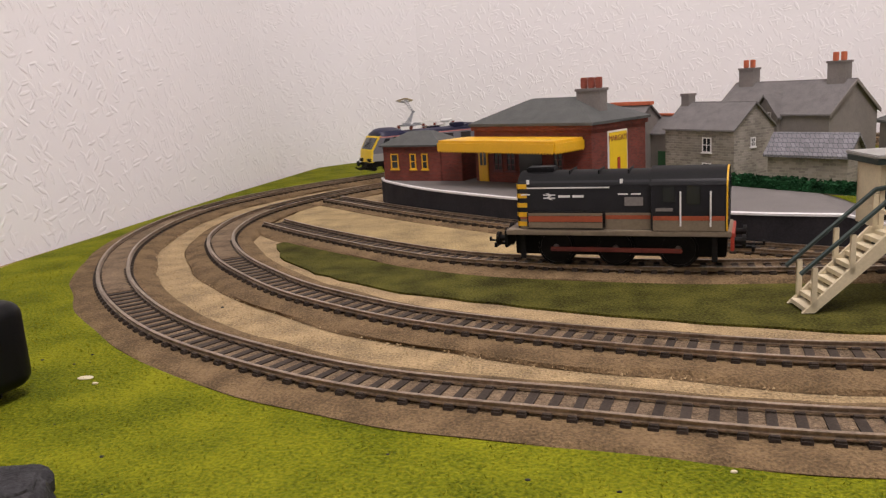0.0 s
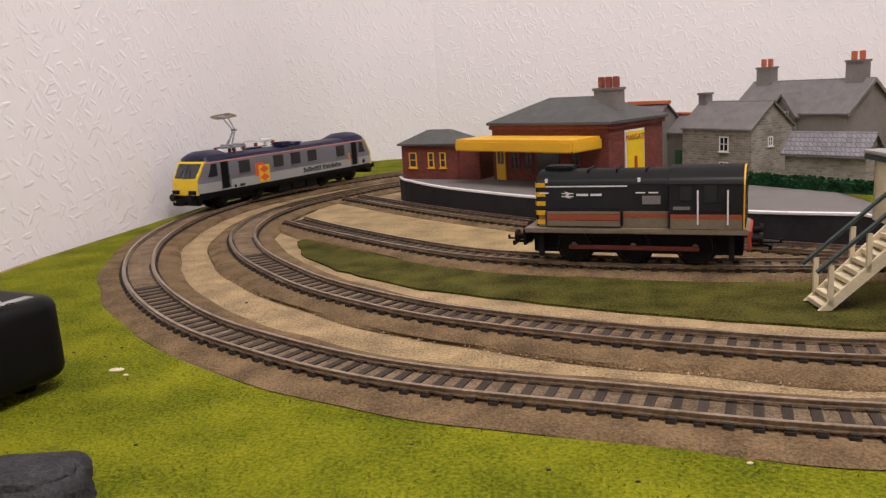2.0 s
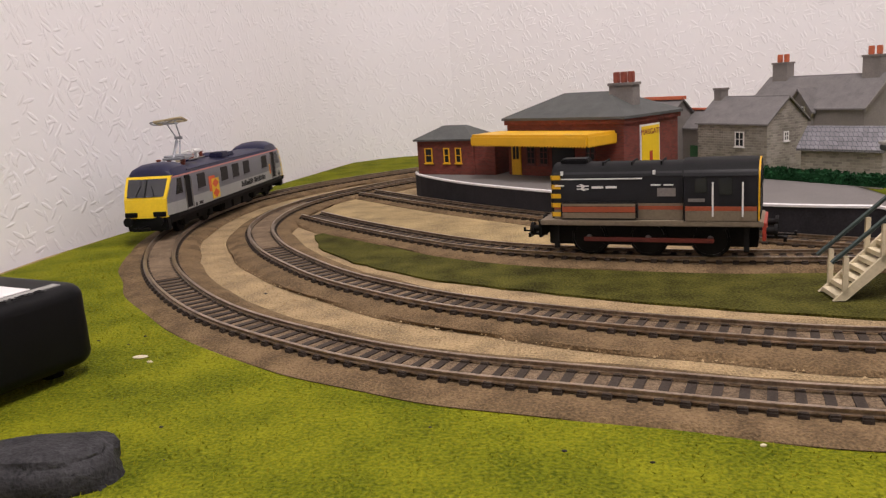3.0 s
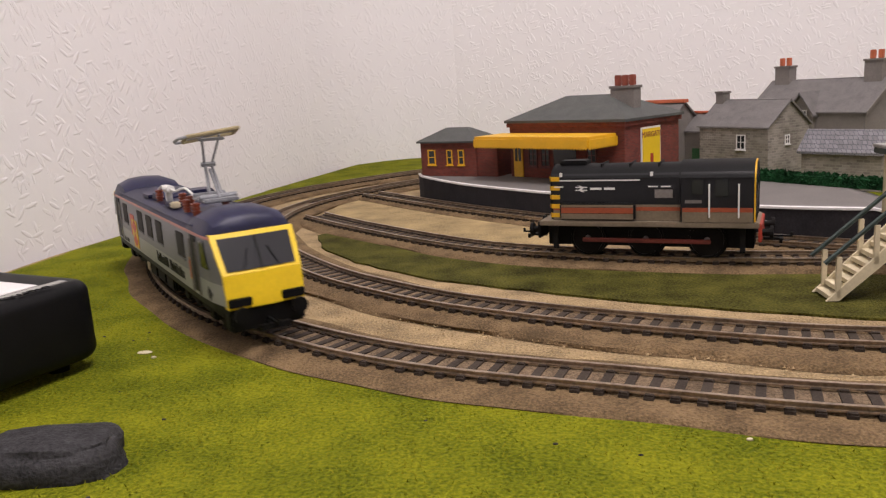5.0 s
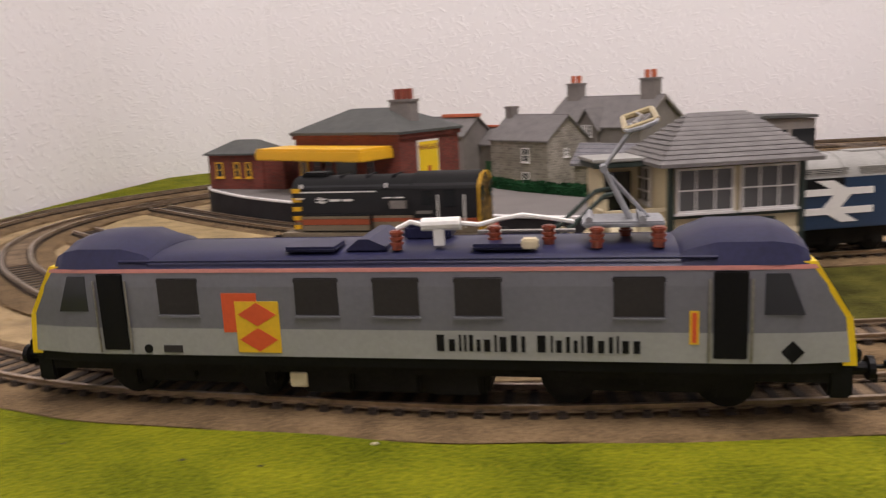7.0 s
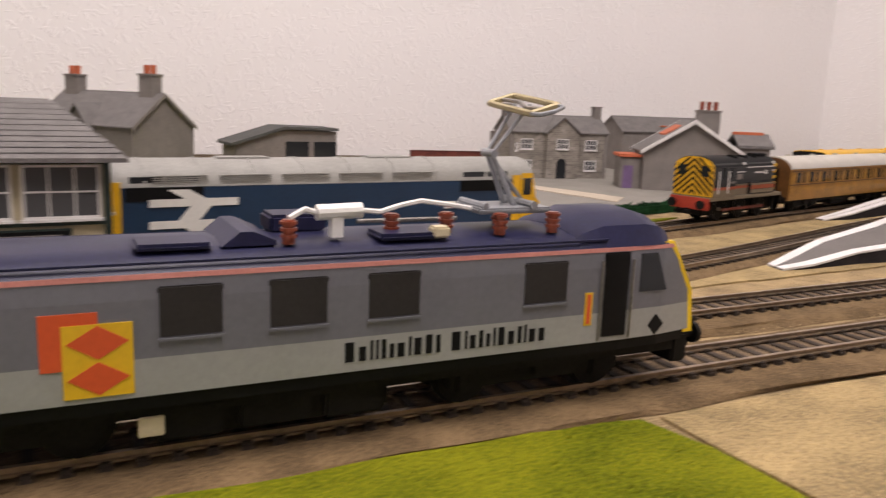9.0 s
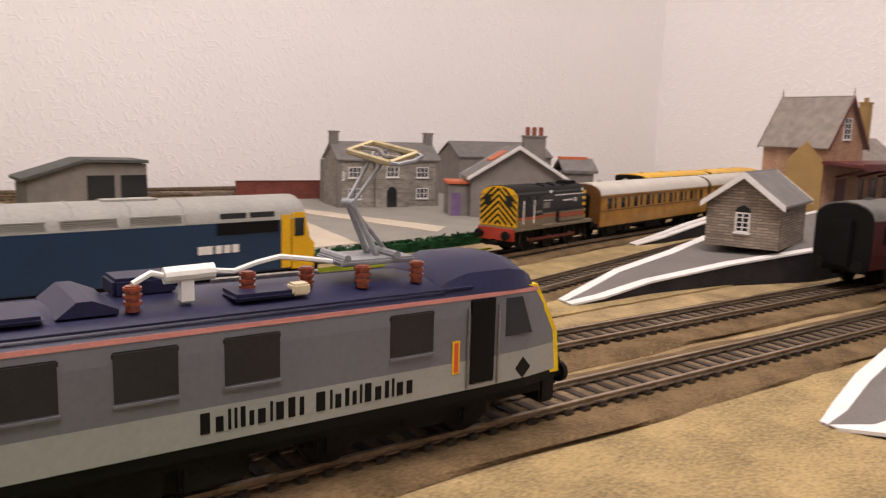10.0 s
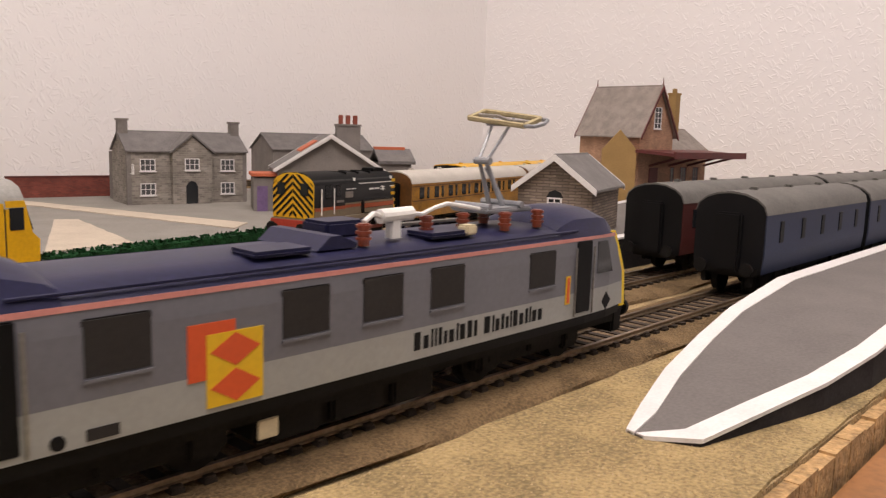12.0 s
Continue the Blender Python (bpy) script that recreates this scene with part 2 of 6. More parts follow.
M_MIDGREY = mat("mid_grey_loco_paint", (0.142, 0.144, 0.164), 0.36, vary=0.07, scale=40, fine=700, bump=0.03)
M_LTGREY = mat("pale_grey_loco_paint", (0.30, 0.305, 0.29), 0.36, vary=0.06, scale=40, fine=700, bump=0.03)
M_NAVY = mat("navy_roof_paint", (0.014, 0.015, 0.048), 0.42, vary=0.2, scale=40, fine=700, bump=0.05, spec=0.3)
M_PINK = mat("pale_red_stripe", (0.50, 0.20, 0.17), 0.45, vary=0.1, scale=60, fine=900)
M_GRILLE = mat("dark_brown_grey_grille", (0.032, 0.029, 0.028), 0.6, vary=0.1, scale=60, fine=900, spec=0.15)
M_REDLOGO = mat("red_decal", (0.62, 0.085, 0.02), 0.45, vary=0.05, scale=60, fine=700)
M_YELLOGO = mat("yellow_decal", (0.70, 0.43, 0.012), 0.45, vary=0.05, scale=60, fine=700)
M_INK = mat("black_decal", (0.006, 0.006, 0.007), 0.5, vary=0.1, scale=60, fine=700, spec=0.15)
M_INSUL = mat("brown_insulator", (0.23, 0.045, 0.018), 0.3, vary=0.15, scale=90, fine=700)
M_WIREW = mat("white_plastic", (0.74, 0.73, 0.70), 0.45, vary=0.05, scale=90, fine=700)
M_PANTO = mat("pale_grey_metal_paint", (0.30, 0.31, 0.33), 0.45, metal=0.3, vary=0.15, scale=90, fine=700)
M_PANHEAD = mat("brassy_cream_frame", (0.42, 0.35, 0.2), 0.45, metal=0.3, vary=0.15, scale=90, fine=700)
M_BLUE = mat("rail_blue_paint", (0.009, 0.034, 0.082), 0.45, vary=0.12, scale=40, fine=700, bump=0.03)
M_VANBLUE = mat("dull_van_blue_paint", (0.013, 0.024, 0.066), 0.6, vary=0.15, scale=40, fine=700, bump=0.03)
M_COACHRED = mat("coach_maroon_paint", (0.085, 0.016, 0.014), 0.55, vary=0.15, scale=40, fine=700, bump=0.03)
M_COACHROOF = mat("weathered_grey_roof", (0.115, 0.11, 0.10), 0.65, vary=0.2, scale=60, fine=700, bump=0.1)
M_ROOFLT = mat("pale_grey_roof_paint", (0.29, 0.285, 0.265), 0.6, vary=0.12, scale=60, fine=700, bump=0.08)
M_TEAK = mat("varnished_teak", (0.40, 0.19, 0.018), 0.4, vary=0.3, scale=90, fine=900, bump=0.05)
M_TEAKDK = mat("dark_teak", (0.12, 0.05, 0.012), 0.45, vary=0.3, scale=90, fine=900, bump=0.05)
M_ROOFWHITE = mat("off_white_roof", (0.50, 0.47, 0.42), 0.6, vary=0.08, scale=60, fine=700, bump=0.05)
M_HEDGE = mat("dark_hedge_flock", (0.012, 0.06, 0.02), 0.95, vary=0.5, scale=120, fine=900, bump=0.9, bump_mm=1.2, spec=0.15)
M_CHIP = mat("raw_chipboard", (0.46, 0.29, 0.13), 0.9, vary=0.35, scale=90, fine=500, bump=0.8, bump_mm=1.0)
M_WOOD = mat("brown_varnished_timber", (0.27, 0.12, 0.04), 0.5, vary=0.25, scale=25, fine=300, bump=0.15)
M_ROCK = mat("dark_slate_lump", (0.04, 0.039, 0.041), 0.75, vary=0.4, scale=120, fine=900, bump=0.8, bump_mm=0.8, spec=0.15)
# window glass; also the painted-in shade of open bays and the plinth gap
M_PANE = glass("dark_pane_and_opening_shade")
M_SCREEN = glass("dark_windscreen_pane", (0.035, 0.036, 0.04))
M_SKYPANE = glass("grey_window_pane", (0.09, 0.09, 0.095))
M_LAMPGLOW = bpy.data.materials.new("lit_lamp_diffuser")
M_LAMPGLOW.use_nodes = True
M_LAMPGLOW.node_tree.nodes["Principled BSDF"].inputs["Emission Color"].default_value = (1, 0.93, 0.86, 1)
M_LAMPGLOW.node_tree.nodes["Principled BSDF"].inputs["Emission Strength"].default_value = 4.0


# ---- mesh helpers; lengths in millimetres, joined to the scene in metres ----
def part(name, bm, material, parent=None, label="", at=None, smooth=False, kind="", category=""):
    me = bpy.data.meshes.new(name)
    for v in bm.verts:
        v.co *= 0.001
    bmesh.ops.recalc_face_normals(bm, faces=bm.faces)
    if smooth:
        for f in bm.faces:
            f.smooth = True
    bm.to_mesh(me)
    bm.free()
    if smooth:
        me.set_sharp_from_angle(angle=radians(38))
    me.materials.append(material)
    ob = new(name, me)
    if parent:
        ob.parent = parent
    if at is not None:
        ob.matrix_basis = at
    return tagged(ob, label, category, "", kind)


def thing(name, label, category, m=None, group="", kind=""):
    ob = new(name)
    ob.empty_display_size = 0.01
    if m is not None:
        ob.matrix_basis = m
    return tagged(ob, label, category, group, kind)


def B():
    return bmesh.new()


def box(bm, x0, x1, y0, y1, z0, z1, bevel=0.0, turn=None):
    m = Matrix.Translation(((x0 + x1) / 2, (y0 + y1) / 2, (z0 + z1) / 2)) @ Matrix.Diagonal((abs(x1 - x0), abs(y1 - y0), abs(z1 - z0), 1))
    g = bmesh.ops.create_cube(bm, size=1, matrix=(turn @ m) if turn else m)
    if bevel:
        es = list({e for v in g["verts"] for e in v.link_edges})
        bmesh.ops.bevel(bm, geom=es, offset=bevel, segments=2, affect="EDGES", clamp_overlap=True)
    return bm


def rod(bm, a, b, r, seg=8, r2=None):
    a, b = Vector(a), Vector(b)
    d = b - a
    m = Matrix.Translation((a + b) / 2) @ d.to_track_quat("Z", "Y").to_matrix().to_4x4()
    bmesh.ops.create_cone(bm, cap_ends=True, segments=seg, radius1=r, radius2=r if r2 is None else r2, depth=d.length, matrix=m)
    return bm


def tube(bm, pts, r, seg=6):
    for a, b in zip(pts, pts[1:]):
        rod(bm, a, b, r, seg)
    for p in pts[1:-1]:
        bmesh.ops.create_icosphere(bm, subdivisions=1, radius=r * 1.02, matrix=Matrix.Translation(p))
    return bm


def prism(bm, outline, lo, hi, axis="z"):
    """An outline of (u, v) drawn out from lo to hi along an axis: z takes (x, y), y takes (x, z), x takes (y, z)."""
    def at(u, v, w):
        return {"z": (u, v, w), "y": (u, w, v), "x": (w, u, v)}[axis]
    a = [bm.verts.new(at(u, v, lo)) for u, v in outline]
    b = [bm.verts.new(at(u, v, hi)) for u, v in outline]
    bm.faces.new(a)
    bm.faces.new(b[::-1])
    for i in range(len(a)):
        j = (i + 1) % len(a)
        bm.faces.new((a[i], a[j], b[j], b[i]))
    return bm


def loft(bm, rings, closed=True, caps=True):
    vs = [[bm.verts.new(p) for p in r] for r in rings]
    n = len(vs[0])
    for a, b in zip(vs, vs[1:]):
        for i in range(n if closed else n - 1):
            j = (i + 1) % n
            bm.faces.new((a[i], a[j], b[j], b[i]))
    if caps and closed:
        bm.faces.new(vs[0])
        bm.faces.new(vs[-1][::-1])
    return bm


def catmull(pts, step=0.006):
    p = [np.array(q, float) for q in pts]
    p = [2 * p[0] - p[1]] + p + [2 * p[-1] - p[-2]]
    out = []
    for a, b, c, d in zip(p, p[1:], p[2:], p[3:]):
        n = max(2, int(np.linalg.norm(c - b) / step))
        for k in range(n):
            t = k / n
            out.append(0.5 * (2 * b + (c - a) * t + (2 * a - 5 * b + 4 * c - d) * t**2 + (3 * b - a - 3 * c + d) * t**3))
    out.append(p[-2])
    return np.array(out)


def course(pts, soften=8):
    """A smooth line of even steps through the given plan points."""
    q = catmull(pts)
    for _ in range(soften):
        q[1:-1] = (q[:-2] + 2 * q[1:-1] + q[2:]) / 4
    s = np.r_[0, np.cumsum(np.hypot(*np.diff(q, axis=0).T))]
    u = np.arange(0, s[-1], 0.004)
    return np.c_[np.interp(u, s, q[:, 0]), np.interp(u, s, q[:, 1])], u


def spot(line, s):
    """Plan point and heading at s metres along a course."""
    q, u = line
    x, y = np.interp(s, u, q[:, 0]), np.interp(s, u, q[:, 1])
    e = 0.004
    dx = np.interp(s + e, u, q[:, 0]) - np.interp(s - e, u, q[:, 0])
    dy = np.interp(s + e, u, q[:, 1]) - np.interp(s - e, u, q[:, 1])
    return x, y, math.atan2(dy, dx)


def sweep(bm, line, profile, s0=None, s1=None, wave=0.0, seed=0, closed=True):
    """A profile of (left, up) in millimetres carried along a course."""
    q, u = line
    keep = [i for i in range(len(u)) if (s0 is None or u[i] >= s0) and (s1 is None or u[i] <= s1)]
    rings = []
    for i in keep:
        x, y, h = spot(line, u[i])
        c, s = math.cos(h), math.sin(h)
        w = [1 + wave * noise.noise((u[i] * 22 + seed, k * 3.1, seed)) for k in range(len(profile))]
        rings.append([(1000 * x - s * a * f, 1000 * y + c * a * f, z) for (a, z), f in zip(profile, w)])
    return loft(bm, rings, closed=closed, caps=closed)


def sheet(bm, outline, z, thick=1.0, cell=0.0):
    """A flat piece of card or mat with its plan outline in metres."""
    return prism(bm, [(1000 * x, 1000 * y) for x, y in outline], z - thick, z)


# ---- the room ----
def room_wall(name, a, b, z0=-900, z1=1500, thick=60):
    """A wall from a to b in plan; its face lies on the line and its thickness behind, to the left of a to b."""
    d = Vector((b[0] - a[0], b[1] - a[1], 0))
    bm = box(B(), 0, d.length * 1000, 0, thick, z0, z1)
    ob = part(name, bm, M_WALL, at=pose(a[0], a[1], 0, 0, 0, math.degrees(math.atan2(d.y, d.x))), kind="structure",
              label="white painted woodchip wall", category="wall")
    return ob


CORNER_A, CORNER_B = (-0.262, 1.105), (1.46, 0.985)
room_wall("wall_west", (-0.46, -0.3), (-0.293, 0.94))
# the corner's curve is added so shading passes smoothly from wall to wall
bend = [(-0.293, 0.94), (-0.284, 0.985), (-0.264, 1.03), (-0.232, 1.064), (-0.19, 1.087), (-0.13, 1.0958)]
bm = B()
loft(bm, [[(1000 * x, 1000 * y, -900), (1000 * x, 1000 * y, 1500), (1000 * x - 60, 1000 * y + 60, 1500), (1000 * x - 60, 1000 * y + 60, -900)] for x, y in bend])
part("wall_northwest", bm, M_WALL, kind="structure", label="corner of the white wall, rounded to even out its shading", category="wall", smooth=True)
room_wall("wall_north", (-0.13, 1.0958), CORNER_B)
room_wall("wall_east", CORNER_B, (1.95, -2.4))
room_wall("wall_south", (2.2, -2.4), (-0.9, -2.4))
room_wall("wall_west_rear", (-0.75, -2.4), (-0.46, -0.3))
tagged(part("ceiling", box(B(), -1200, 2400, -2600, 1300, 1500, 1540), M_CEIL, kind="structure"), "white painted ceiling", "ceiling")
tagged(part("floor", box(B(), -1200, 2400, -2600, 1300, -940, -900), M_CARPET, kind="structure"), "brown carpeted floor", "floor")
lamp = thing("ceiling_lamp", "white rectangular ceiling lamp, lit", "lamp", pose(0.36, -0.12, 1.5))
part("frame", box(B(), -325, 325, -525, 525, -30, 0, 4), M_WHITE, lamp)
part("diffuser", box(B(), -300, 300, -500, 500, -36, -30.5, 2), M_LAMPGLOW, lamp)

# ---- the baseboard and its scenery mats ----
board = thing("baseboard", "chipboard layout baseboard with a timber edge, on legs", "baseboard", kind="structure")
EDGE = 0.103
bm = prism(B(), [(-352, 1000 * EDGE), (1600, 1000 * EDGE), (1462, 978), (-262, 1098), (-345, 480)], -18, 0)
part("board", bm, M_SAND, board, "sand covered board")
bm = B()
for k in range(150):
    x = -350 + k * 13
    d = 1.5 * random.random()
    box(bm, x, x + 13.5, 1000 * EDGE - 4 - d, 1000 * EDGE - 0.2, -17, -0.6 - 1.6 * random.random())
part("raw_edge", bm, M_CHIP, board, "crumbling raw chipboard edge", kind="stuff")
part("fascia", box(B(), -352, 1600, 1000 * EDGE - 24, 1000 * EDGE - 6, -95, -9, 1.5), M_WOOD, board, "brown varnished timber edge")
for x in (-300, 600, 1500):
    part("leg", box(B(), x, x + 45, 160, 205, -900, -18), M_WOOD, board)
    part("leg", box(B(), x * 0.8, x * 0.8 + 45, 860, 905, -900, -18), M_WOOD, board)


def turf(name, outline, z, material, label, lump=1.2, cell=5.0, thick=1.5):
    """A scenery mat cut to an outline in plan (metres), with an uneven lie and a ragged edge."""
    pts = []
    n = len(outline)
    for i in range(n):
        a, b = np.array(outline[i]), np.array(outline[(i + 1) % n])
        k = max(1, int(np.linalg.norm(b - a) / 0.012))
        for j in range(k):
            p = a + (b - a) * j / k
            w = noise.noise((p[0] * 60, p[1] * 60, 5.0)) * 0.002
            pts.append((p[0] + w, p[1] + w))
    bm = B()
    top = [bm.verts.new((1000 * x, 1000 * y, z)) for x, y in pts]
    f = bm.faces.new(top)
    ext = bmesh.ops.extrude_face_region(bm, geom=[f])
    for v in ext["geom"]:
        if isinstance(v, bmesh.types.BMVert):
            v.co.z -= thick
    return tagged(part(name, bm, material, kind="structure"), label, "ground")


turf("grass_mat", [(-0.350, 0.1045), (0.3565, 0.1045), (0.3575, 0.150), (0.353, 0.172), (0.30, 0.176), (0.20, 0.178), (0.10, 0.184), (0.02, 0.205), (-0.06, 0.238),
                   (-0.13, 0.288), (-0.19, 0.345), (-0.255, 0.45), (-0.268, 0.55), (-0.272, 0.64), (-0.25, 0.74), (-0.20, 0.83), (-0.12, 0.9), (0.0, 0.985), (0.1, 1.03),
                   (0.1, 1.068), (-0.255, 1.085), (-0.30, 0.80), (-0.335, 0.50)], 1.4, M_GRASS, "lime green grass mat on the board")
turf("moss_mat", [(-0.165, 0.515), (-0.15, 0.475), (-0.115, 0.425), (-0.07, 0.385), (0.0, 0.345), (0.06, 0.318), (0.12, 0.297), (0.2, 0.278), (0.30, 0.274), (0.30, 0.372),
                  (0.18, 0.374), (0.1, 0.375), (0.04, 0.388), (-0.02, 0.408), (-0.07, 0.437), (-0.12, 0.485), (-0.155, 0.53)], 1.1, M_MOSS, "dark olive grass mat between the tracks")
turf("back_grass", [(0.11, 0.60), (0.2, 0.50), (0.5, 0.488), (0.5, 0.64), (0.42, 0.78), (0.40, 0.97), (0.12, 0.985)], 1.2, M_GRASS, "green grass mat behind the hedge")
turf("verge_grass", [(0.47, 0.44), (0.60, 0.462), (0.66, 0.485), (0.6, 0.478), (0.48, 0.462)], 1.2, M_GRASS, "green verge before the hedge")
turf("yard", [(0.44, 0.497), (0.66, 0.522), (0.80, 0.56), (1.15, 0.70), (1.2, 0.955), (0.55, 0.985), (0.50, 0.75)], 1.0, M_YARD, "grey card yard before the farmhouse")
turf("yard_path", [(0.60, 0.87), (0.622, 0.87), (0.70, 0.60), (0.672, 0.575)], 1.8, M_PATH, "pale cream path on the yard", thick=0.8)
turf("yard_path_near", [(0.585, 0.70), (0.60, 0.69), (0.575, 0.545), (0.515, 0.535)], 1.8, M_PATH, "pale cream path on the yard", thick=0.8)
turf("siding_ground", [(-0.19, 0.70), (-0.185, 0.60), (-0.115, 0.52), (-0.06, 0.467), (0.0, 0.445), (0.0, 0.5), (-0.05, 0.55), (-0.1, 0.6), (-0.155, 0.68)], 1.3, M_PALE, "sandy mat between the sidings")
turf("front_sand", [(0.359, 0.1031), (1.55, 0.1031), (1.55, 0.170), (0.36, 0.172)], 1.0, M_PALE, "pale sandy mat along the board's edge")
turf("yard_ballast", [(0.46, 0.392), (0.62, 0.41), (0.9, 0.475), (1.3, 0.575), (1.3, 0.36), (0.9, 0.34), (0.7, 0.30), (0.45, 0.29)], 1.0, M_PALE, "sandy ground between the station tracks")

# ---- tracks ----
OUTER = course([(1.55, 1.0), (1.2, 1.01), (0.6, 1.033), (0.3, 1.036), (0.13, 1.019), (0.02, 0.984), (-0.06, 0.940), (-0.13, 0.888), (-0.187, 0.836), (-0.228, 0.786), (-0.258, 0.735), (-0.278, 0.675),
                (-0.283, 0.60), (-0.270, 0.515), (-0.2424, 0.443), (-0.2105, 0.388), (-0.173, 0.3397), (-0.1408, 0.3073), (-0.1095, 0.2838), (-0.072, 0.2594), (-0.0345, 0.2425),
                (0.0135, 0.2285), (0.087, 0.2085), (0.17, 0.201), (0.25, 0.199), (0.4, 0.1975), (0.8, 0.195), (1.56, 0.194)])
INNER = course([(1.5, 0.94), (1.2, 0.945), (0.3, 0.965), (0.1, 0.935), (-0.03, 0.875), (-0.1, 0.815), (-0.154, 0.757), (-0.190, 0.703), (-0.211, 0.655), (-0.2185, 0.605), (-0.2155, 0.563),
                (-0.2053, 0.52), (-0.1759, 0.4592), (-0.1434, 0.4132), (-0.1112, 0.3747), (-0.076, 0.3445), (-0.0435, 0.321), (0.017, 0.2915), (0.067, 0.2735), (0.107, 0.2625),
                (0.2, 0.2525), (0.35, 0.2495), (0.8, 0.2495), (1.56, 0.2495)])
SIDING = course([(-0.189, 0.586), (-0.150, 0.541), (-0.110, 0.500), (-0.072, 0.464), (-0.03, 0.432), (0.044, 0.402), (0.12, 0.386), (0.206, 0.379), (0.33, 0.381), (0.46, 0.400),
                 (0.54, 0.416), (0.62, 0.435), (0.73, 0.463), (0.91, 0.505), (1.3, 0.61), (1.5, 0.665)])
PLATFORM_ROAD = course([(-0.170, 0.70), (-0.157, 0.686), (-0.096, 0.617), (-0.047, 0.567), (-0.006, 0.530), (0.06, 0.476), (0.12, 0.430), (0.18, 0.398), (0.25, 0.384)])
LOOP_ROAD = course([(0.30, 0.262), (0.38, 0.285), (0.454, 0.310), (0.562, 0.337), (0.65, 0.362), (0.78, 0.400), (1.0, 0.46), (1.4, 0.56)])
BED, RAILTOP, PITCH = 3.2, 6.4, 0.0076


def bed_of(name, line, label, half=21, s0=None, s1=None, seed=0, wave=0.16):
    prof = [(half + 2.5, 0.2), (half + 1.2, 1.8), (half - 1.5, BED - 0.4), (half - 4.5, BED), (-half + 4.5, BED), (-half + 1.5, BED - 0.4), (-half - 1.2, 1.8), (-half - 2.5, 0.2)]
    bm = sweep(B(), line, prof, s0, s1, wave, seed)
    return tagged(part(name, bm, M_BALLAST, kind="structure", smooth=True), label, "ballast")


def lay(name, line, label, s0=None, s1=None, single=None):
    """Rails and sleepers on a course. single: the stretch whose sleepers are pieces of their own."""
    q, u = line
    a, b = (u[0] if s0 is None else s0) + 0.003, (u[-1] if s1 is None else s1) - 0.003
    t = thing(name, label, "railway track", kind="structure")
    for side in (-8.25, 8.25):
        prof = [(side - 1.1, 4.4), (side - 1.1, 4.9), (side - 0.35, 5.1), (side - 0.4, 5.9), (side - 0.75, 6.0), (side - 0.75, RAILTOP), (side + 0.75, RAILTOP), (side + 0.75, 6.0), (side + 0.4, 5.9),
                (side + 0.35, 5.1), (side + 1.1, 4.9), (side + 1.1, 4.4)]
        part("rail", sweep(B(), line, prof, a, b), M_RAIL, t)
    fill = [(7.0, BED - 0.2), (7.0, BED + 0.55), (-7.0, BED + 0.55), (-7.0, BED - 0.2)]
    part("trackbed", sweep(B(), line, fill, a, b), M_TRACKBED, t, "dusty ballast between the rails")
    proto = None
    rest = B()
    n = int((b - a) / PITCH)
    for k in range(n):
        s = a + (k + 0.5) * PITCH
        x, y, h = spot(line, s)
        if single and single[0] <= s <= single[1]:
            if proto is None:
                pm = B()
                box(pm, -1.5, 1.5, -11.0, 11.0, BED - 0.4, BED + 1.05)
                for side in (-8.25, 8.25):
                    box(pm, -1.3, 1.3, side - 2.4, side + 2.4, BED + 1.0, BED + 1.7)
                proto = part("sleeper", pm, M_SLEEPER, t)
                ob = proto
            else:
                ob = new("sleeper", proto.data)
                ob.parent = t
            ob.matrix_basis = pose(x, y, 0, 0, 0, math.degrees(h))
        else:
            m = Matrix.Translation((1000 * x, 1000 * y, 0)) @ Matrix.Rotation(h, 4, "Z")
            box(rest, -1.5, 1.5, -11.0, 11.0, BED - 0.4, BED + 1.05, turn=m)
    if len(rest.verts):
        part("sleeper_run", rest, M_SLEEPER, t, "dark plastic sleepers", kind="stuff")
    return t


def along(line, x, y):
    q, u = line
    return float(u[np.argmin(np.hypot(q[:, 0] - x, q[:, 1] - y))])


bed_of("ballast_outer", OUTER, "brown foam ballast strip under the outer track", seed=1)
bed_of("ballast_inner", INNER, "brown foam ballast strip under the inner track", seed=7)
bed_of("ballast_siding", SIDING, "brown foam ballast strip under the siding", seed=13, half=18)
bed_of("ballast_platform", PLATFORM_ROAD, "grey brown ballast by the platform", seed=17, half=15, wave=0.08)
bed_of("ballast_loop", LOOP_ROAD, "brown foam ballast under the station loop", seed=19, half=16)
lay("track_outer", OUTER, "model railway track of the outer loop with brown rails", single=(along(OUTER, -0.2424, 0.443), along(OUTER, 0.62, 0.191)))
lay("track_inner", INNER, "model railway track of the inner loop with brown rails", single=(along(INNER, -0.2053, 0.52), along(INNER, 0.62, 0.2495)))
for track, line, a, b in (("outer", OUTER, (-0.278, 0.675), (-0.2105, 0.388)), ("inner", INNER, (-0.211, 0.655), (-0.1759, 0.4592))):
    dust = [(6.9, BED), (6.9, BED + 1.0), (5.5, BED + 1.2), (-5.5, BED + 1.2), (-6.9, BED + 1.0), (-6.9, BED)]
    tagged(part("ballast_dust_" + track, sweep(B(), line, dust, along(line, *a), along(line, *b), 0.04, 3), M_TRACKBED, kind="structure"), "dusty ballast covering the sleepers on the bend", "ballast")
lay("track_siding", SIDING, "model railway siding with brown rails", single=(0.0, along(SIDING, 0.2, 0.391)))
lay("track_platform", PLATFORM_ROAD, "model railway siding along the platform", single=(0.0, along(PLATFORM_ROAD, 0.06, 0.476)))
lay("track_loop", LOOP_ROAD, "model railway loop track with brown rails")


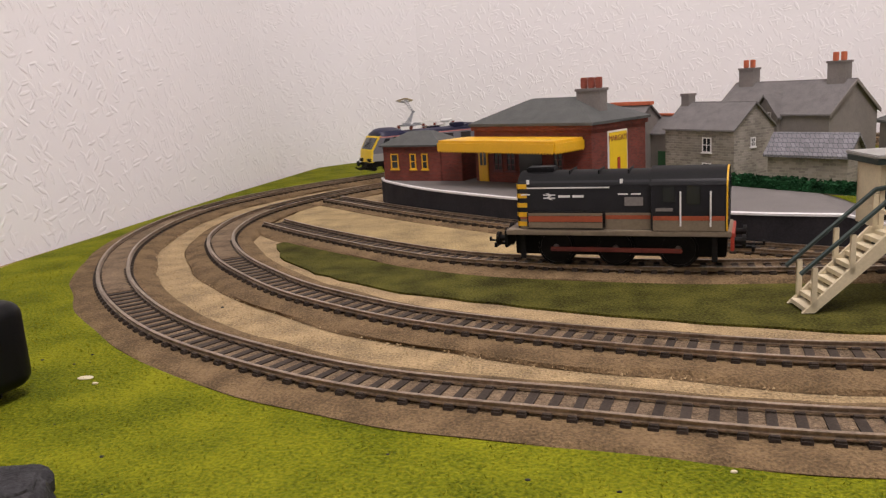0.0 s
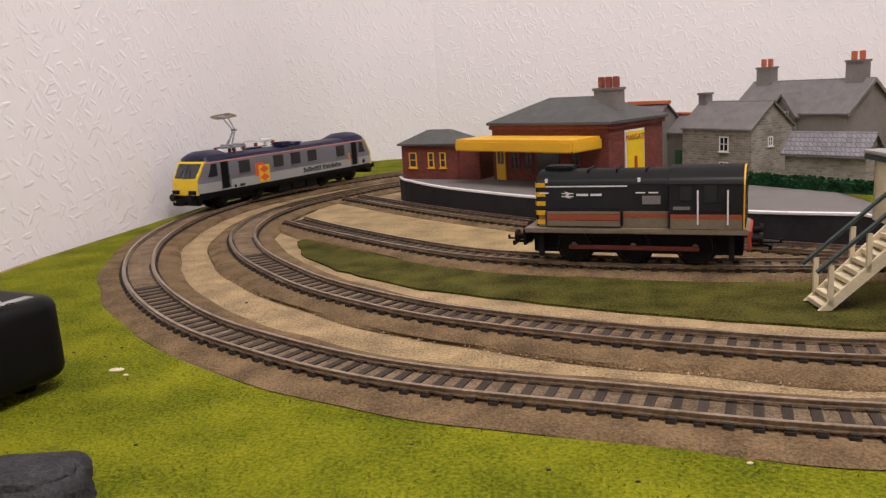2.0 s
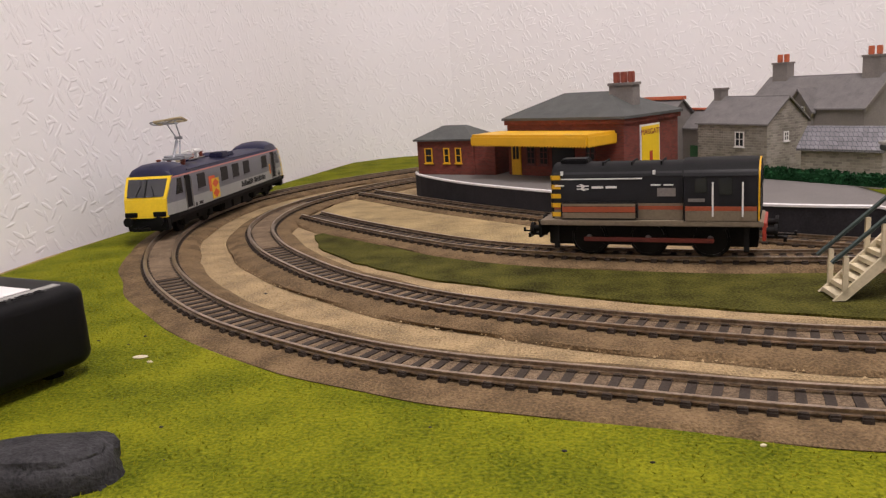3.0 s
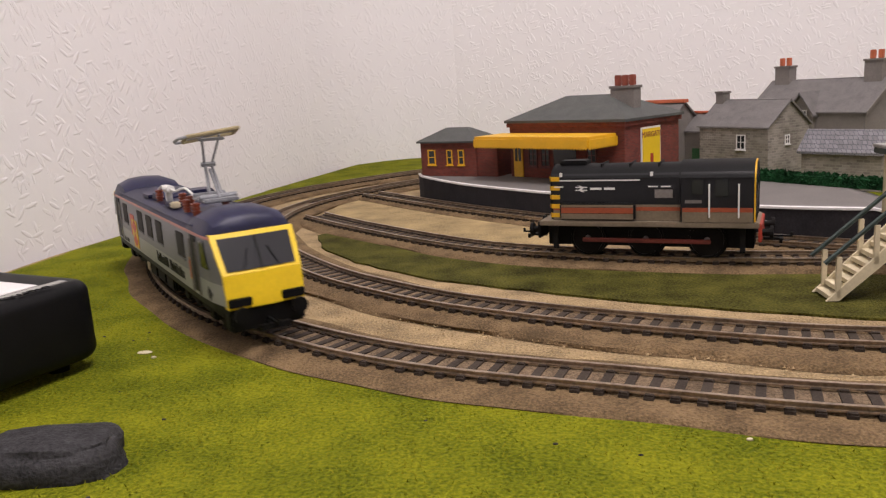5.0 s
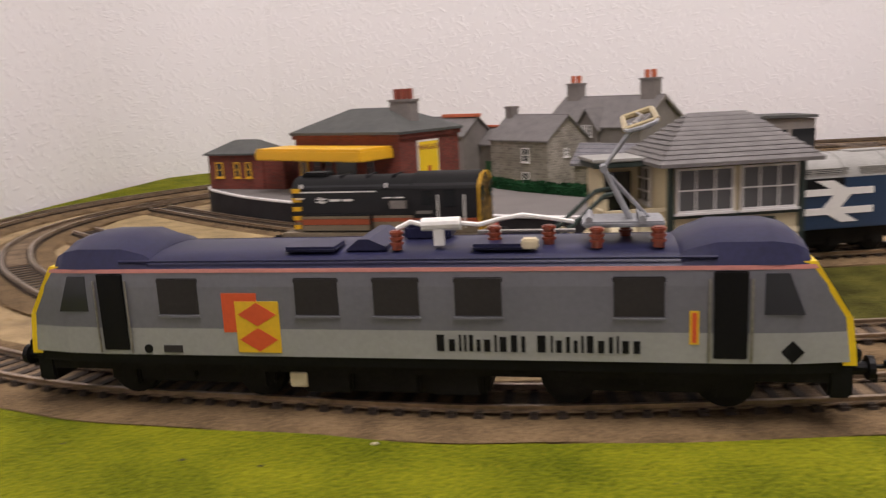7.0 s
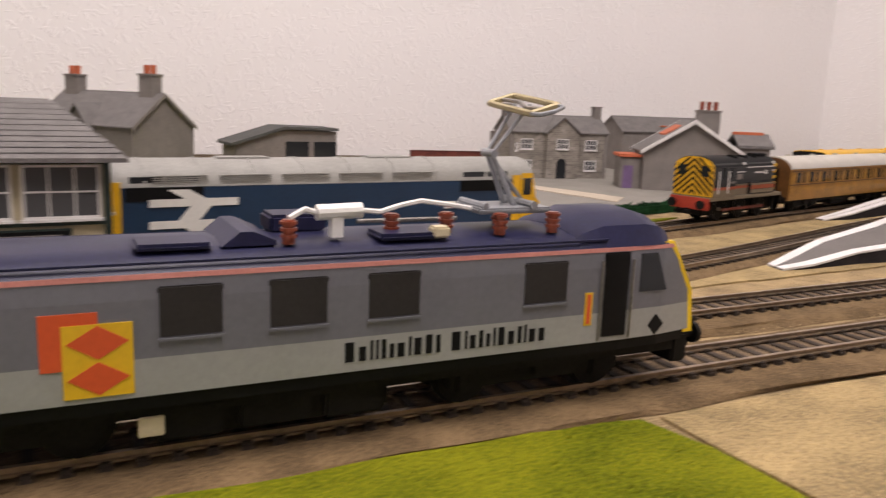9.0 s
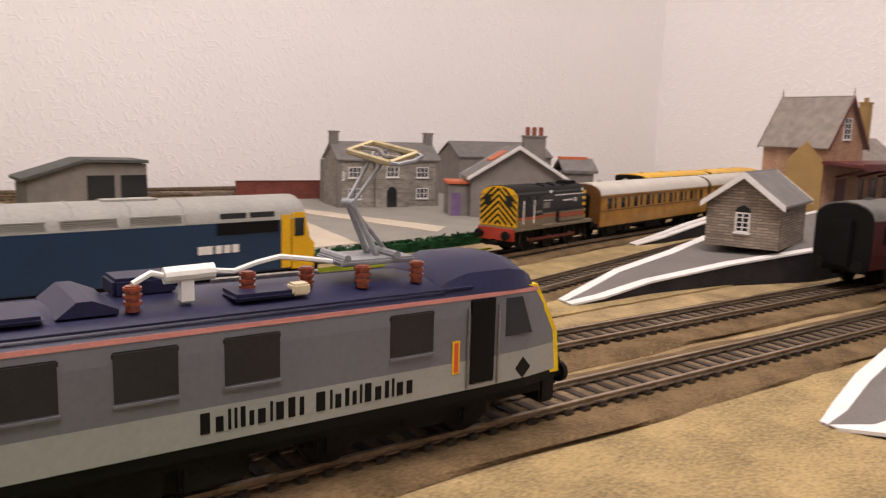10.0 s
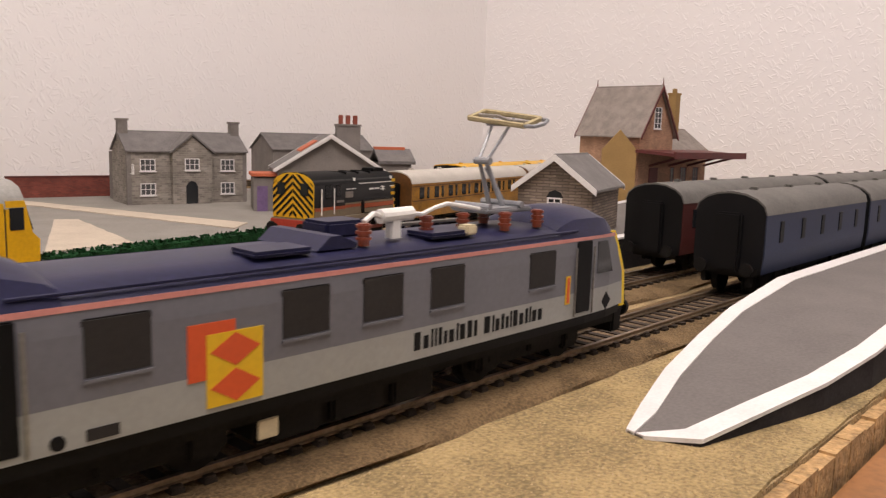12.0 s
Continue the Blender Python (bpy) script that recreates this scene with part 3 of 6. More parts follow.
# ---- platforms ----
def platform(name, near, far, heights, label, white=(True, True), side=M_PLATSIDE, strip=7.0):
    """A platform between two plan lines of equally many points, whose top follows the heights (mm)."""
    t = thing(name, label, "platform")
    n, f = [Vector((1000 * x, 1000 * y, 0)) for x, y in near], [Vector((1000 * x, 1000 * y, 0)) for x, y in far]
    bm = B()
    rings = []
    for a, b, h in zip(n, f, heights):
        rings.append([(a.x, a.y, 0.3), (a.x, a.y, h - 1.2), (b.x, b.y, h - 1.2), (b.x, b.y, 0.3)])
    loft(bm, rings)
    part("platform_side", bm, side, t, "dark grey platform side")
    bm = B()
    rings = []
    for a, b, h in zip(n, f, heights):
        rings.append([(a.x, a.y, h - 1.2), (a.x, a.y, h), (b.x, b.y, h), (b.x, b.y, h - 1.2)])
    loft(bm, rings)
    part("platform_top", bm, M_TARMAC, t, "grey platform surface")
    for use, p, o in ((white[0], n, f), (white[1], f, n)):
        if use:
            bm = B()
            rings = []
            for a, b, h in zip(p, o, heights):
                d = (b - a)
                w = min(strip, d.length * 0.45)
                d = d.normalized()
                c, e = a + d * w, a - d * 0.6
                rings.append([(e.x, e.y, h - 0.8), (e.x, e.y, h + 0.4), (c.x, c.y, h + 0.4), (c.x, c.y, h - 0.8)])
            loft(bm, rings)
            part("edging", bm, M_WHITE, t, "white painted platform edge")
    return t


front = course([(-0.122, 0.70), (-0.115, 0.676), (-0.074, 0.612), (-0.032, 0.566), (0.0, 0.535), (0.06, 0.488), (0.114, 0.446), (0.166, 0.424), (0.20, 0.414), (0.235, 0.408)], 4)
back = course([(-0.118, 0.715), (-0.10, 0.745), (-0.05, 0.77), (0.0, 0.76), (0.06, 0.70), (0.11, 0.63), (0.14, 0.565), (0.18, 0.51), (0.21, 0.475), (0.238, 0.45)], 4)
NP = 36
near_pts = [spot(front, front[1][-1] * k / (NP - 1))[:2] for k in range(NP)]
far_pts = [spot(back, back[1][-1] * k / (NP - 1))[:2] for k in range(NP)]
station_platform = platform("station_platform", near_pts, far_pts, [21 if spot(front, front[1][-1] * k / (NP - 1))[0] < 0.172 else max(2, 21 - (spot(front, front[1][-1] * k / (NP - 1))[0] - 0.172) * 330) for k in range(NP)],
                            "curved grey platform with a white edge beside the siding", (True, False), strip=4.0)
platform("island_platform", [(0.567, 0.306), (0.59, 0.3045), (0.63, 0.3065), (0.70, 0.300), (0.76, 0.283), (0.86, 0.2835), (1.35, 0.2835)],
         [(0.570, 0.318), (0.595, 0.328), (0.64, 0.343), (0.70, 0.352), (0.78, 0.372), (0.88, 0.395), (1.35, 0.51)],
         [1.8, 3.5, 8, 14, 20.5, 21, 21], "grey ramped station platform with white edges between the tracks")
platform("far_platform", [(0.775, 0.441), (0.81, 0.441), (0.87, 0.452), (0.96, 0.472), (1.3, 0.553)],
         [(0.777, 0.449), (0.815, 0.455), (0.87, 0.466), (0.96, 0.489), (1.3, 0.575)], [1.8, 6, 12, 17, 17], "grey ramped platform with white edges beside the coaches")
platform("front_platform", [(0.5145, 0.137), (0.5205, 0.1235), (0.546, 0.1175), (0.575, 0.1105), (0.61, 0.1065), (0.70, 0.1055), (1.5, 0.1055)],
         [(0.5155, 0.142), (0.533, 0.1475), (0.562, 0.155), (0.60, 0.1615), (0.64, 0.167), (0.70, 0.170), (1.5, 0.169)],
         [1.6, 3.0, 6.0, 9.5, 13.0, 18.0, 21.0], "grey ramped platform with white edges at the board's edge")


# ---- buildings ----
def window(parent, x, z, w, h, y=0, bars=(1, 1), frame_mat=None, pane_mat=None, arch=False, rz=0, label=""):
    """A window on a wall panel that lies along x at y, facing -y, turned by rz about the panel's origin."""
    fm = frame_mat or M_WHITE
    bm = B()
    t = 0.9
    rings = []
    for d, yy in ((0, y + 0.4), (0, y - 0.7), (t, y - 0.7), (t, y + 0.4)):
        rings.append([(x + d, yy, z + d), (x + w - d, yy, z + d), (x + w - d, yy, z + h - d), (x + d, yy, z + h - d)])
    loft(bm, rings + rings[:1], caps=False)
    bmesh.ops.remove_doubles(bm, verts=bm.verts, dist=1e-5)
    turn = pose(0, 0, 0, 0, 0, rz)
    wd = part("window", bm, fm, parent, label or "small window", at=turn)
    for k in range(bars[0]):
        c = x + w * (k + 1) / (bars[0] + 1)
        part("mullion", box(B(), c - 0.3, c + 0.3, y - 0.6, y + 0.3, z + t, z + h - t), fm, wd)
    for k in range(bars[1]):
        c = z + h * (k + 1) / (bars[1] + 1)
        part("glazing_bar", box(B(), x + t, x + w - t, y - 0.55, y + 0.25, c - 0.3, c + 0.3), fm, wd)
    part("pane", box(B(), x + t * 0.5, x + w - t * 0.5, y - 0.15, y + 0.5, z + t * 0.5, z + h - t * 0.5), pane_mat or M_PANE, wd)
    part("sill", box(B(), x - 0.8, x + w + 0.8, y - 1.3, y + 0.2, z - 1.0, z - 0.05), fm, wd)
    return wd


def gable_block(parent, x0, x1, y0, y1, z0, eave, ridge, wall_mat, roof_mat, along_x=True, over=2.0, thick=1.6, verge=None, roof_label=""):
    """Walls with gables, and two roof slabs with a ridge, on a house of its own axes."""
    bm = B()
    if along_x:
        ym = (y0 + y1) / 2
        prism(bm, [(y0, z0), (y1, z0), (y1, eave), (ym, ridge), (y0, eave)], x0, x1, "x")
    else:
        xm = (x0 + x1) / 2
        prism(bm, [(x0, z0), (x1, z0), (x1, eave), (xm, ridge), (x0, eave)], y0, y1, "y")
    part("wall", bm, wall_mat, parent)
    lo, hi = ((y0, y1) if along_x else (x0, x1))
    mid = (lo + hi) / 2
    k = (ridge - eave) / (mid - lo)
    for sgn in (-1, 1):
        e = (lo if sgn < 0 else hi) + sgn * over
        ze = eave - over * k
        out = [(e, ze + 0.2), (mid, ridge + 0.2), (mid, ridge + 0.2 + thick * 1.25), (e - sgn * 0.2, ze + thick)]
        bm = B()
        if along_x:
            prism(bm, out, x0 - over, x1 + over, "x")
        else:
            prism(bm, out, y0 - over, y1 + over, "y")
        part("roof", bm, roof_mat, parent, roof_label)
        if verge:
            for a, b in (((x0 if along_x else y0) - over - 0.9, (x0 if along_x else y0) - over + 0.1), ((x1 if along_x else y1) + over - 0.1, (x1 if along_x else y1) + over + 0.9)):
                vb = B()
                prism(vb, [(e, ze - 1.6), (mid, ridge - 1.6), (mid, ridge + 2.2), (e, ze + 1.9)], a, b, "x" if along_x else "y")
                part("bargeboard", vb, verge, parent, "painted bargeboard")
    bm = B()
    if along_x:
        rod(bm, (x0 - over, mid, ridge + thick), (x1 + over, mid, ridge + thick), 0.9, 6)
    else:
        rod(bm, (mid, y0 - over, ridge + thick), (mid, y1 + over, ridge + thick), 0.9, 6)
    part("ridge_tiles", bm, roof_mat, parent)


def chimney(parent, x, y, z0, z1, w, d, mat_, pots=2, pot_mat=None, pot_h=8, along_x=True):
    bm = box(B(), x - w / 2, x + w / 2, y - d / 2, y + d / 2, z0, z1 - 2, 0.3)
    box(bm, x - w / 2 - 0.8, x + w / 2 + 0.8, y - d / 2 - 0.8, y + d / 2 + 0.8, z1 - 2, z1, 0.2)
    c = part("chimney", bm, mat_, parent)
    for k in range(pots):
        o = (k - (pots - 1) / 2) * (w if along_x else d) / max(pots, 1) * 0.92
        px_, py_ = (x + o, y) if along_x else (x, y + o)
        pb = B()
        r = 2.1
        box(pb, px_ - r, px_ + r, py_ - r, py_ + r, z1, z1 + pot_h, 0.5)
        part("chimney_pot", pb, pot_mat or M_ORANGE, c, "terracotta chimney pot")
    return c


# brick station building on the platform
st = thing("station_building", "red brick station with a grey hipped roof and yellow canopy", "station building", pose(-0.034, 0.646, 0.021, 0, 0, -39))
SW, SD, SH = 112, 74, 44
part("wall", box(B(), 0, SW, 0, SD, 0, SH, 0.3), M_BRICK, st, "red brick walls")
bm = B()
o = 3
loft(bm, [[(-o, -o, SH), (SW + o, -o, SH), (SW + o, SD + o, SH), (-o, SD + o, SH)], [(-o, -o, SH + 2), (SW + o, -o, SH + 2), (SW + o, SD + o, SH + 2), (-o, SD + o, SH + 2)],
          [(34, SD / 2 - 4, SH + 19), (SW - 34, SD / 2 - 4, SH + 19), (SW - 34, SD / 2 + 4, SH + 19), (34, SD / 2 + 4, SH + 19)]])
part("roof", bm, M_FELT, st, "dark grey hipped roof")
part("cornice", box(B(), -1.6, SW + 1.6, -1.6, SD + 1.6, SH - 3.5, SH - 0.2), M_BRICK, st, "projecting brick cornice")
chimney(st, SW - 21, SD / 2 - 4, SH + 4, SH + 25, 21, 10, M_RENDER, 3, M_DKTILE, 8)
part("canopy", box(B(), -6, SW - 6, -36, -1.5, 33.5, 36, 0.4), M_YELLOW, st, "yellow painted platform canopy")
bm = B()
for k in range(42):
    x = -6 + k * (SW / 42.0)
    prism(bm, [(x, 34), (x, 28.4), (x + 1.33, 26.8), (x + 2.66, 28.4), (x + 2.66, 34)], -37, -35.8, "y")
for k in range(12):
    y = -36 + k * 2.9
    prism(bm, [(y, 34), (y, 28.4), (y + 1.4, 26.8), (y + 2.8, 28.4), (y + 2.8, 34)], SW - 6.2, SW - 5, "x")
part("valance", bm, M_YELLOW, st, "yellow sawtooth valance boards", kind="stuff")
part("door", box(B(), 4, 14, -0.9, 0.5, 0, 27, 0.3), M_YELLOW, st, "yellow panelled door")
for x in (6, 9.7):
    part("door_panel", box(B(), x, x + 2.5, -1.2, -0.6, 13, 24), M_PANE, st)
for x in (20, 33, 78):
    window(st, x, 9, 9, 15, 0, (1, 2), M_MAROON)
    part("window_arch", prism(B(), [(x, 24.1), (x + 9, 24.1), (x + 8, 26.6), (x + 6.2, 28), (x + 4.5, 28.4), (x + 2.8, 28), (x + 1, 26.6)], -0.7, 0.3, "y"), M_MAROON, st, "brown arched window head")
part("doorway", box(B(), 46, 68, -0.6, 0.3, 0, 27), M_PANE, st, "dark glazed doorway")
poster = part("poster_board", box(B(), 0, 26, -1.0, -0.2, 8, 42), M_WHITE, st, "white framed yellow seaside poster", at=pose(SW / 1000, 0.020, -0.004, 0, 0, 90))
part("poster_sheet", box(B(), 1.3, 24.7, -1.5, -0.9, 9.3, 40.7), M_BRIGHT, poster, "yellow poster sheet")
part("poster_figure", box(B(), 11, 15, -1.8, -1.4, 10, 22, 0.5), M_REDBEAM, poster, "small red shape")
fc = bpy.data.curves.new("poster_word", "FONT")
fc.body, fc.size, fc.extrude, fc.align_x = "MARGATE", 0.0058, 0.0001, "CENTER"
fc.materials.append(M_DKTILE)
word = new("poster_word", fc)
word.parent, word.matrix_basis = poster, pose(0.013, -0.0017, 0.0345, 90, 0, 0)

# brick hut beside it
hut = thing("platform_hut", "small red brick platform hut with yellow windows", "hut", pose(-0.1155, 0.681, 0.021, 0, 0, -27))
part("wall", box(B(), 0, 58, 0, 36, 0, 29, 0.3), M_BRICK, hut)
bm = B()
loft(bm, [[(-2.5, -2.5, 29), (60.5, -2.5, 29), (60.5, 38.5, 29), (-2.5, 38.5, 29)], [(-2.5, -2.5, 30.5), (60.5, -2.5, 30.5), (60.5, 38.5, 30.5), (-2.5, 38.5, 30.5)],
          [(18, 16, 41), (40, 16, 41), (40, 20, 41), (18, 20, 41)]])
part("roof", bm, M_FELT, hut, "dark grey hipped roof")
for x, w in ((8, 8), (28, 6), (40, 6)):
    window(hut, x, 10, w, 13, 0, (0, 1), M_YELLOW)
part("lean_to", box(B(), 58, 78, 2, 34, 0, 24, 0.4), M_BRICK, hut, "lower red brick lean-to")

RIDGE_DEG = -55
# small grey stone cottage and the larger house behind it
cot = thing("stone_cottage", "small grey stone model cottage with a slate roof", "house", pose(0.136, 0.752, 0.0012, 0, 0, RIDGE_DEG))
gable_block(cot, 0, 78, 0, 50, 0, 46, 66, M_STONE, M_SLATE, True)
chimney(cot, 4, 25, 60, 76, 9, 9, M_RENDER, 0)
window(cot, 44, 26, 10, 13, 0, (1, 1))
window(cot, 44, 4, 10, 13, 0, (1, 1))
window(cot, 20, 30, 6, 8, -78, (1, 1), rz=90)
part("quoin_strip", box(B(), 75.5, 78.4, -0.5, 3, 0, 44), M_STONE, cot, "pale stone quoins")

hs = thing("stone_house", "large grey stone model house with two chimneys", "house", pose(0.207, 0.867, 0.0012, 0, 0, RIDGE_DEG))
gable_block(hs, 0, 132, 0, 72, 0, 50, 78, M_RENDER, M_SLATE, True, verge=M_RENDER)
chimney(hs, 14, 36, 66, 95, 18, 11, M_RENDER, 2)
chimney(hs, 116, 36, 66, 97, 18, 11, M_RENDER, 2)
bm = B()
prism(bm, [(52, 30), (80, 30), (80, 48), (66, 66), (52, 48)], -4, 30, "y")
part("dormer", bm, M_RENDER, hs, "gabled dormer")
for sgn in (-1, 1):
    bm = B()
    prism(bm, [(66, 67), (66 + sgn * 17, 45), (66 + sgn * 17, 47), (66, 69.5)], -7, 32, "y")
    part("dormer_roof", bm, M_SLATE, hs)
for x in (59, 67):
    window(hs, x, 40, 6, 12, -4, (1, 2))
window(hs, 58, 6, 7, 20, 0, (1, 2))
window(hs, 96, 8, 12, 16, 0, (1, 1))
part("porch", box(B(), 26, 44, -14, 0.5, 0, 30, 0.4), M_RENDER, hs, "grey lean-to porch")

shed = thing("stone_shed", "low grey stone shed with a blue-grey slate roof beside the hedge", "shed", pose(0.196, 0.648, 0.0012, 0, 0, -46))
part("wall", box(B(), 0, 62, 0, 26, 0, 29, 0.3), M_STONE, shed)
bm = B()
prism(bm, [(-2.5, 27), (13, 43), (28.5, 27), (28.5, 29), (13, 45.2), (-2.5, 29)], -2.5, 64.5, "x")
part("roof", bm, M_SLATE2, shed, "blue-grey slate roof")
part("gable_wall", prism(B(), [(0.2, 29), (25.8, 29), (13, 42.5)], 0.2, 61.8, "x"), M_STONE, shed)

# low annexe with orange ridge tiles beyond the station
ann = thing("station_annexe", "low grey outbuilding with orange ridge tiles and green door", "outbuilding", pose(0.112, 0.80, 0.0012, 0, 0, RIDGE_DEG))
gable_block(ann, 0, 52, 0, 44, 0, 40, 54, M_RENDER, M_SLATE, True)
part("ridge_cap", box(B(), -3, 55, 19, 25, 55.5, 57.5, 0.3), M_ORANGE, ann, "orange ridge tiles")
part("door", box(B(), 36, 46, -0.8, 0.4, 0, 24, 0.2), M_GREEN, ann, "green door")
ann2 = thing("tall_annexe", "grey gabled building with orange ridge tiles behind the station", "outbuilding", pose(0.055, 0.80, 0.0012, 0, 0, -38))
gable_block(ann2, 0, 70, 0, 50, 0, 50, 66, M_RENDER, M_SLATE, True)
part("ridge_cap", box(B(), 30, 73, 21, 29, 67.2, 70.4, 0.3), M_ORANGE, ann2, "orange ridge tiles")

# signal box
sb = thing("signal_box", "cream and dark green wooden model signal box with outside steps", "signal box", pose(0.172, 0.318, 0.0016, 0, 0, 3))
LW, LD = 60, 44
part("plinth", box(B(), 0, LW, 0, LD, 0, 6, 0.3), M_RENDER, sb, "grey plinth")
# no real gap: a dark panel gives the opening its shade
part("plinth_opening_shade", box(B(), 18, 44, -0.5, 0.4, 0.5, 5.0), M_PANE, sb, "dark panel as the shade in the plinth opening")
part("wall", box(B(), 1, LW - 1, 1, LD - 1, 6, 56), M_CREAM, sb, "cream walls")
board_mesh = None
for k in range(11):
    z = 6.4 + k * 1.98
    if board_mesh is None:
        bd = part("weatherboard", prism(B(), [(-0.5, 0), (0.9, 0), (0.9, 1.8), (0.2, 1.8)], 2.5, LW - 2.5, "x"), M_CREAM, sb)
        board_mesh = bd.data
    else:
        bd = new("weatherboard", board_mesh)
        bd.parent = sb
    bd.matrix_basis = pose(0, 0, z / 1000)
for x in (0, LW - 2.4):
    part("corner_post", box(B(), x, x + 2.4, -0.6, 2.0, 6, 57), M_DKGREEN, sb, "dark green corner post")
    part("corner_post", box(B(), x, x + 2.4, LD - 2, LD + 0.6, 6, 57), M_DKGREEN, sb, "dark green corner post")
part("rail_board", box(B(), 2.4, LW - 2.4, -0.4, 0.6, 34.6, 36), M_DKGREEN, sb)
sign = part("sign_board", box(B(), 13, 46, -1.3, -0.2, 28.6, 33), M_INK, sb, "black name board")
part("sign_frame", box(B(), 12.4, 46.6, -0.9, -0.15, 28.0, 33.6), M_DKGREEN, sb)
part("sign_lettering", box(B(), 16, 43, -1.6, -1.2, 30.0, 31.6), M_RENDER, sign, "pale lettering bar")
for x in (3.5, 31.5):
    window(sb, x, 37.0, 25, 19, 0, (2, 1), M_WHITE, M_SKYPANE)
for x in (2, 14, 26):
    window(sb, x + 2, 38, 10, 17, -LW, (1, 2), M_WHITE, M_SKYPANE, rz=90)
window(sb, -LD + 4, 38, 18, 17, 0, (1, 2), M_WHITE, M_SKYPANE, rz=-90)
bm = B()
o = 5.5
loft(bm, [[(-o, -o, 57), (LW + o, -o, 57), (LW + o, LD + o, 57), (-o, LD + o, 57)], [(-o, -o, 58.6), (LW + o, -o, 58.6), (LW + o, LD + o, 58.6), (-o, LD + o, 58.6)],
          [(17, LD / 2 - 0.6, 78), (LW - 17, LD / 2 - 0.6, 78), (LW - 17, LD / 2 + 0.6, 78), (17, LD / 2 + 0.6, 78)]])
part("roof", bm, M_SLATE, sb, "grey hipped roof")
for k in range(1, 11):
    rib = B()
    f = k / 11
    ring = [(-o + (17 + o) * f, -o + (LD / 2 + o) * f), (LW + o - (17 + o) * f, -o + (LD / 2 + o) * f), (LW + o - (17 + o) * f, LD + o - (LD / 2 + o) * f), (-o + (17 + o) * f, LD + o - (LD / 2 + o) * f)]
    z = 58.6 + 19.4 * f
    for (ax, ay), (bx, by) in zip(ring, ring[1:] + ring[:1]):
        rod(rib, (ax, ay, z), (bx, by, z), 0.75, 4)
    part("slate_course", rib, M_SLATE, sb, "raised slate course")
part("landing", box(B(), -26, 0.4, 2, 26, 27, 29.5, 0.2), M_CREAM, sb, "cream landing")
for z in (33.5, 38.0):
    part("landing_rail", box(B(), -26, 0, 1.6, 2.6, z, z + 1.6), M_CREAM, sb)
part("landing_rail", box(B(), -26, -25, 2, 26, 37, 38.6), M_CREAM, sb)
for x in (-26, -13):
    part("landing_post", box(B(), x, x + 1.4, 1.4, 2.8, 29, 39), M_CREAM, sb)
part("landing_leg", box(B(), -18, -15, 4, 7, 0, 27), M_DKGREEN, sb)
part("brace", rod(B(), (-15.5, 5.5, 14), (-2, 5.5, 26.5), 1.0, 5), M_DKGREEN, sb)
part("porch_wall", box(B(), -24, -22, 20, 40, 29.5, 56), M_CREAM, sb)
part("porch_back", box(B(), -24, 0, 38, 40, 29.5, 56), M_CREAM, sb)
part("porch_door", box(B(), -20, -4, 37.4, 38.2, 29.5, 52), M_PANE, sb, "dark doorway")
part("porch_roof", box(B(), -27, 1, 17, 44, 56, 58.5, 0.4), M_DKGREEN, sb, "flat porch roof")
part("porch_roof_top", box(B(), -27.5, 0.5, 16.5, 44.5, 58.5, 60, 0.4), M_ROOFLT, sb)
for k in range(9):
    f = (k + 0.5) / 9
    x = -58 + 32 * f
    part("tread", box(B(), x - 2.6, x + 2.4, 5, 19, 29 * f - 1.2, 29 * f + 0.6), M_CREAM, sb, "cream wooden tread")
for y in (4, 19):
    bm = B()
    prism(bm, [(-60, 0), (-55, 0), (-24, 27), (-24, 31), (-28, 31)], y, y + 1.3, "y")
    part("stringer", bm, M_CREAM, sb, "cream stair stringer")
    part("handrail", tube(B(), [(-61, y + 0.6, 16), (-26, y + 0.6, 46), (-18, y + 0.6, 47)], 1.0), M_DKGREEN, sb, "dark green handrail")
    for f in (0.05, 0.5, 0.97):
        part("baluster", box(B(), -57 + 32 * f - 1, -57 + 32 * f + 1, y, y + 1.4, 30 * f, 17 + 28 * f), M_CREAM, sb)

# open garage, farmhouse, gabled house, garden wall
gar = thing("open_garage", "grey open-fronted lean-to garage with two dark bays", "garage", pose(0.392, 0.845, 0.0012, 0, 0, 2))
bm = B()
prism(bm, [(0, 0), (112, 0), (112, 45), (52, 46), (0, 30)], 6, 60, "y")
part("wall", bm, M_RENDER, gar, "grey walls")
part("roof", prism(B(), [(-5, 29), (52, 47), (113, 46), (113, 49), (52, 50), (-5, 32)], 2, 63, "y"), M_FELT, gar, "dark felt roof")
# the bays' inner shade is a flat dark panel on the solid wall
for x in (54, 86):
    part("bay", box(B(), x, x + 26, 5.2, 6.5, 0, 34), M_PANE, gar, "dark panel as the shade inside an open bay")
farm = thing("farmhouse", "grey stone farmhouse with a central porch gable", "house", pose(0.690, 0.790, 0.001, 0, 0, -10))
gable_block(farm, 0, 122, 0, 52, 0, 53, 70, M_STONE, M_SLATE, True)
chimney(farm, 3, 26, 64, 84, 9, 9, M_RENDER, 0)
chimney(farm, 119, 26, 64, 84, 9, 9, M_RENDER, 0)
bm = prism(B(), [(42, 0), (82, 0), (82, 52), (62, 68), (42, 52)], -7, 30, "y")
part("porch_gable", bm, M_STONE, farm, "projecting gabled porch bay")
for sgn in (-1, 1):
    part("porch_roof", prism(B(), [(62, 69), (62 + sgn * 22.5, 51), (62 + sgn * 22.5, 53), (62, 71.3)], -9, 32, "y"), M_SLATE, farm)
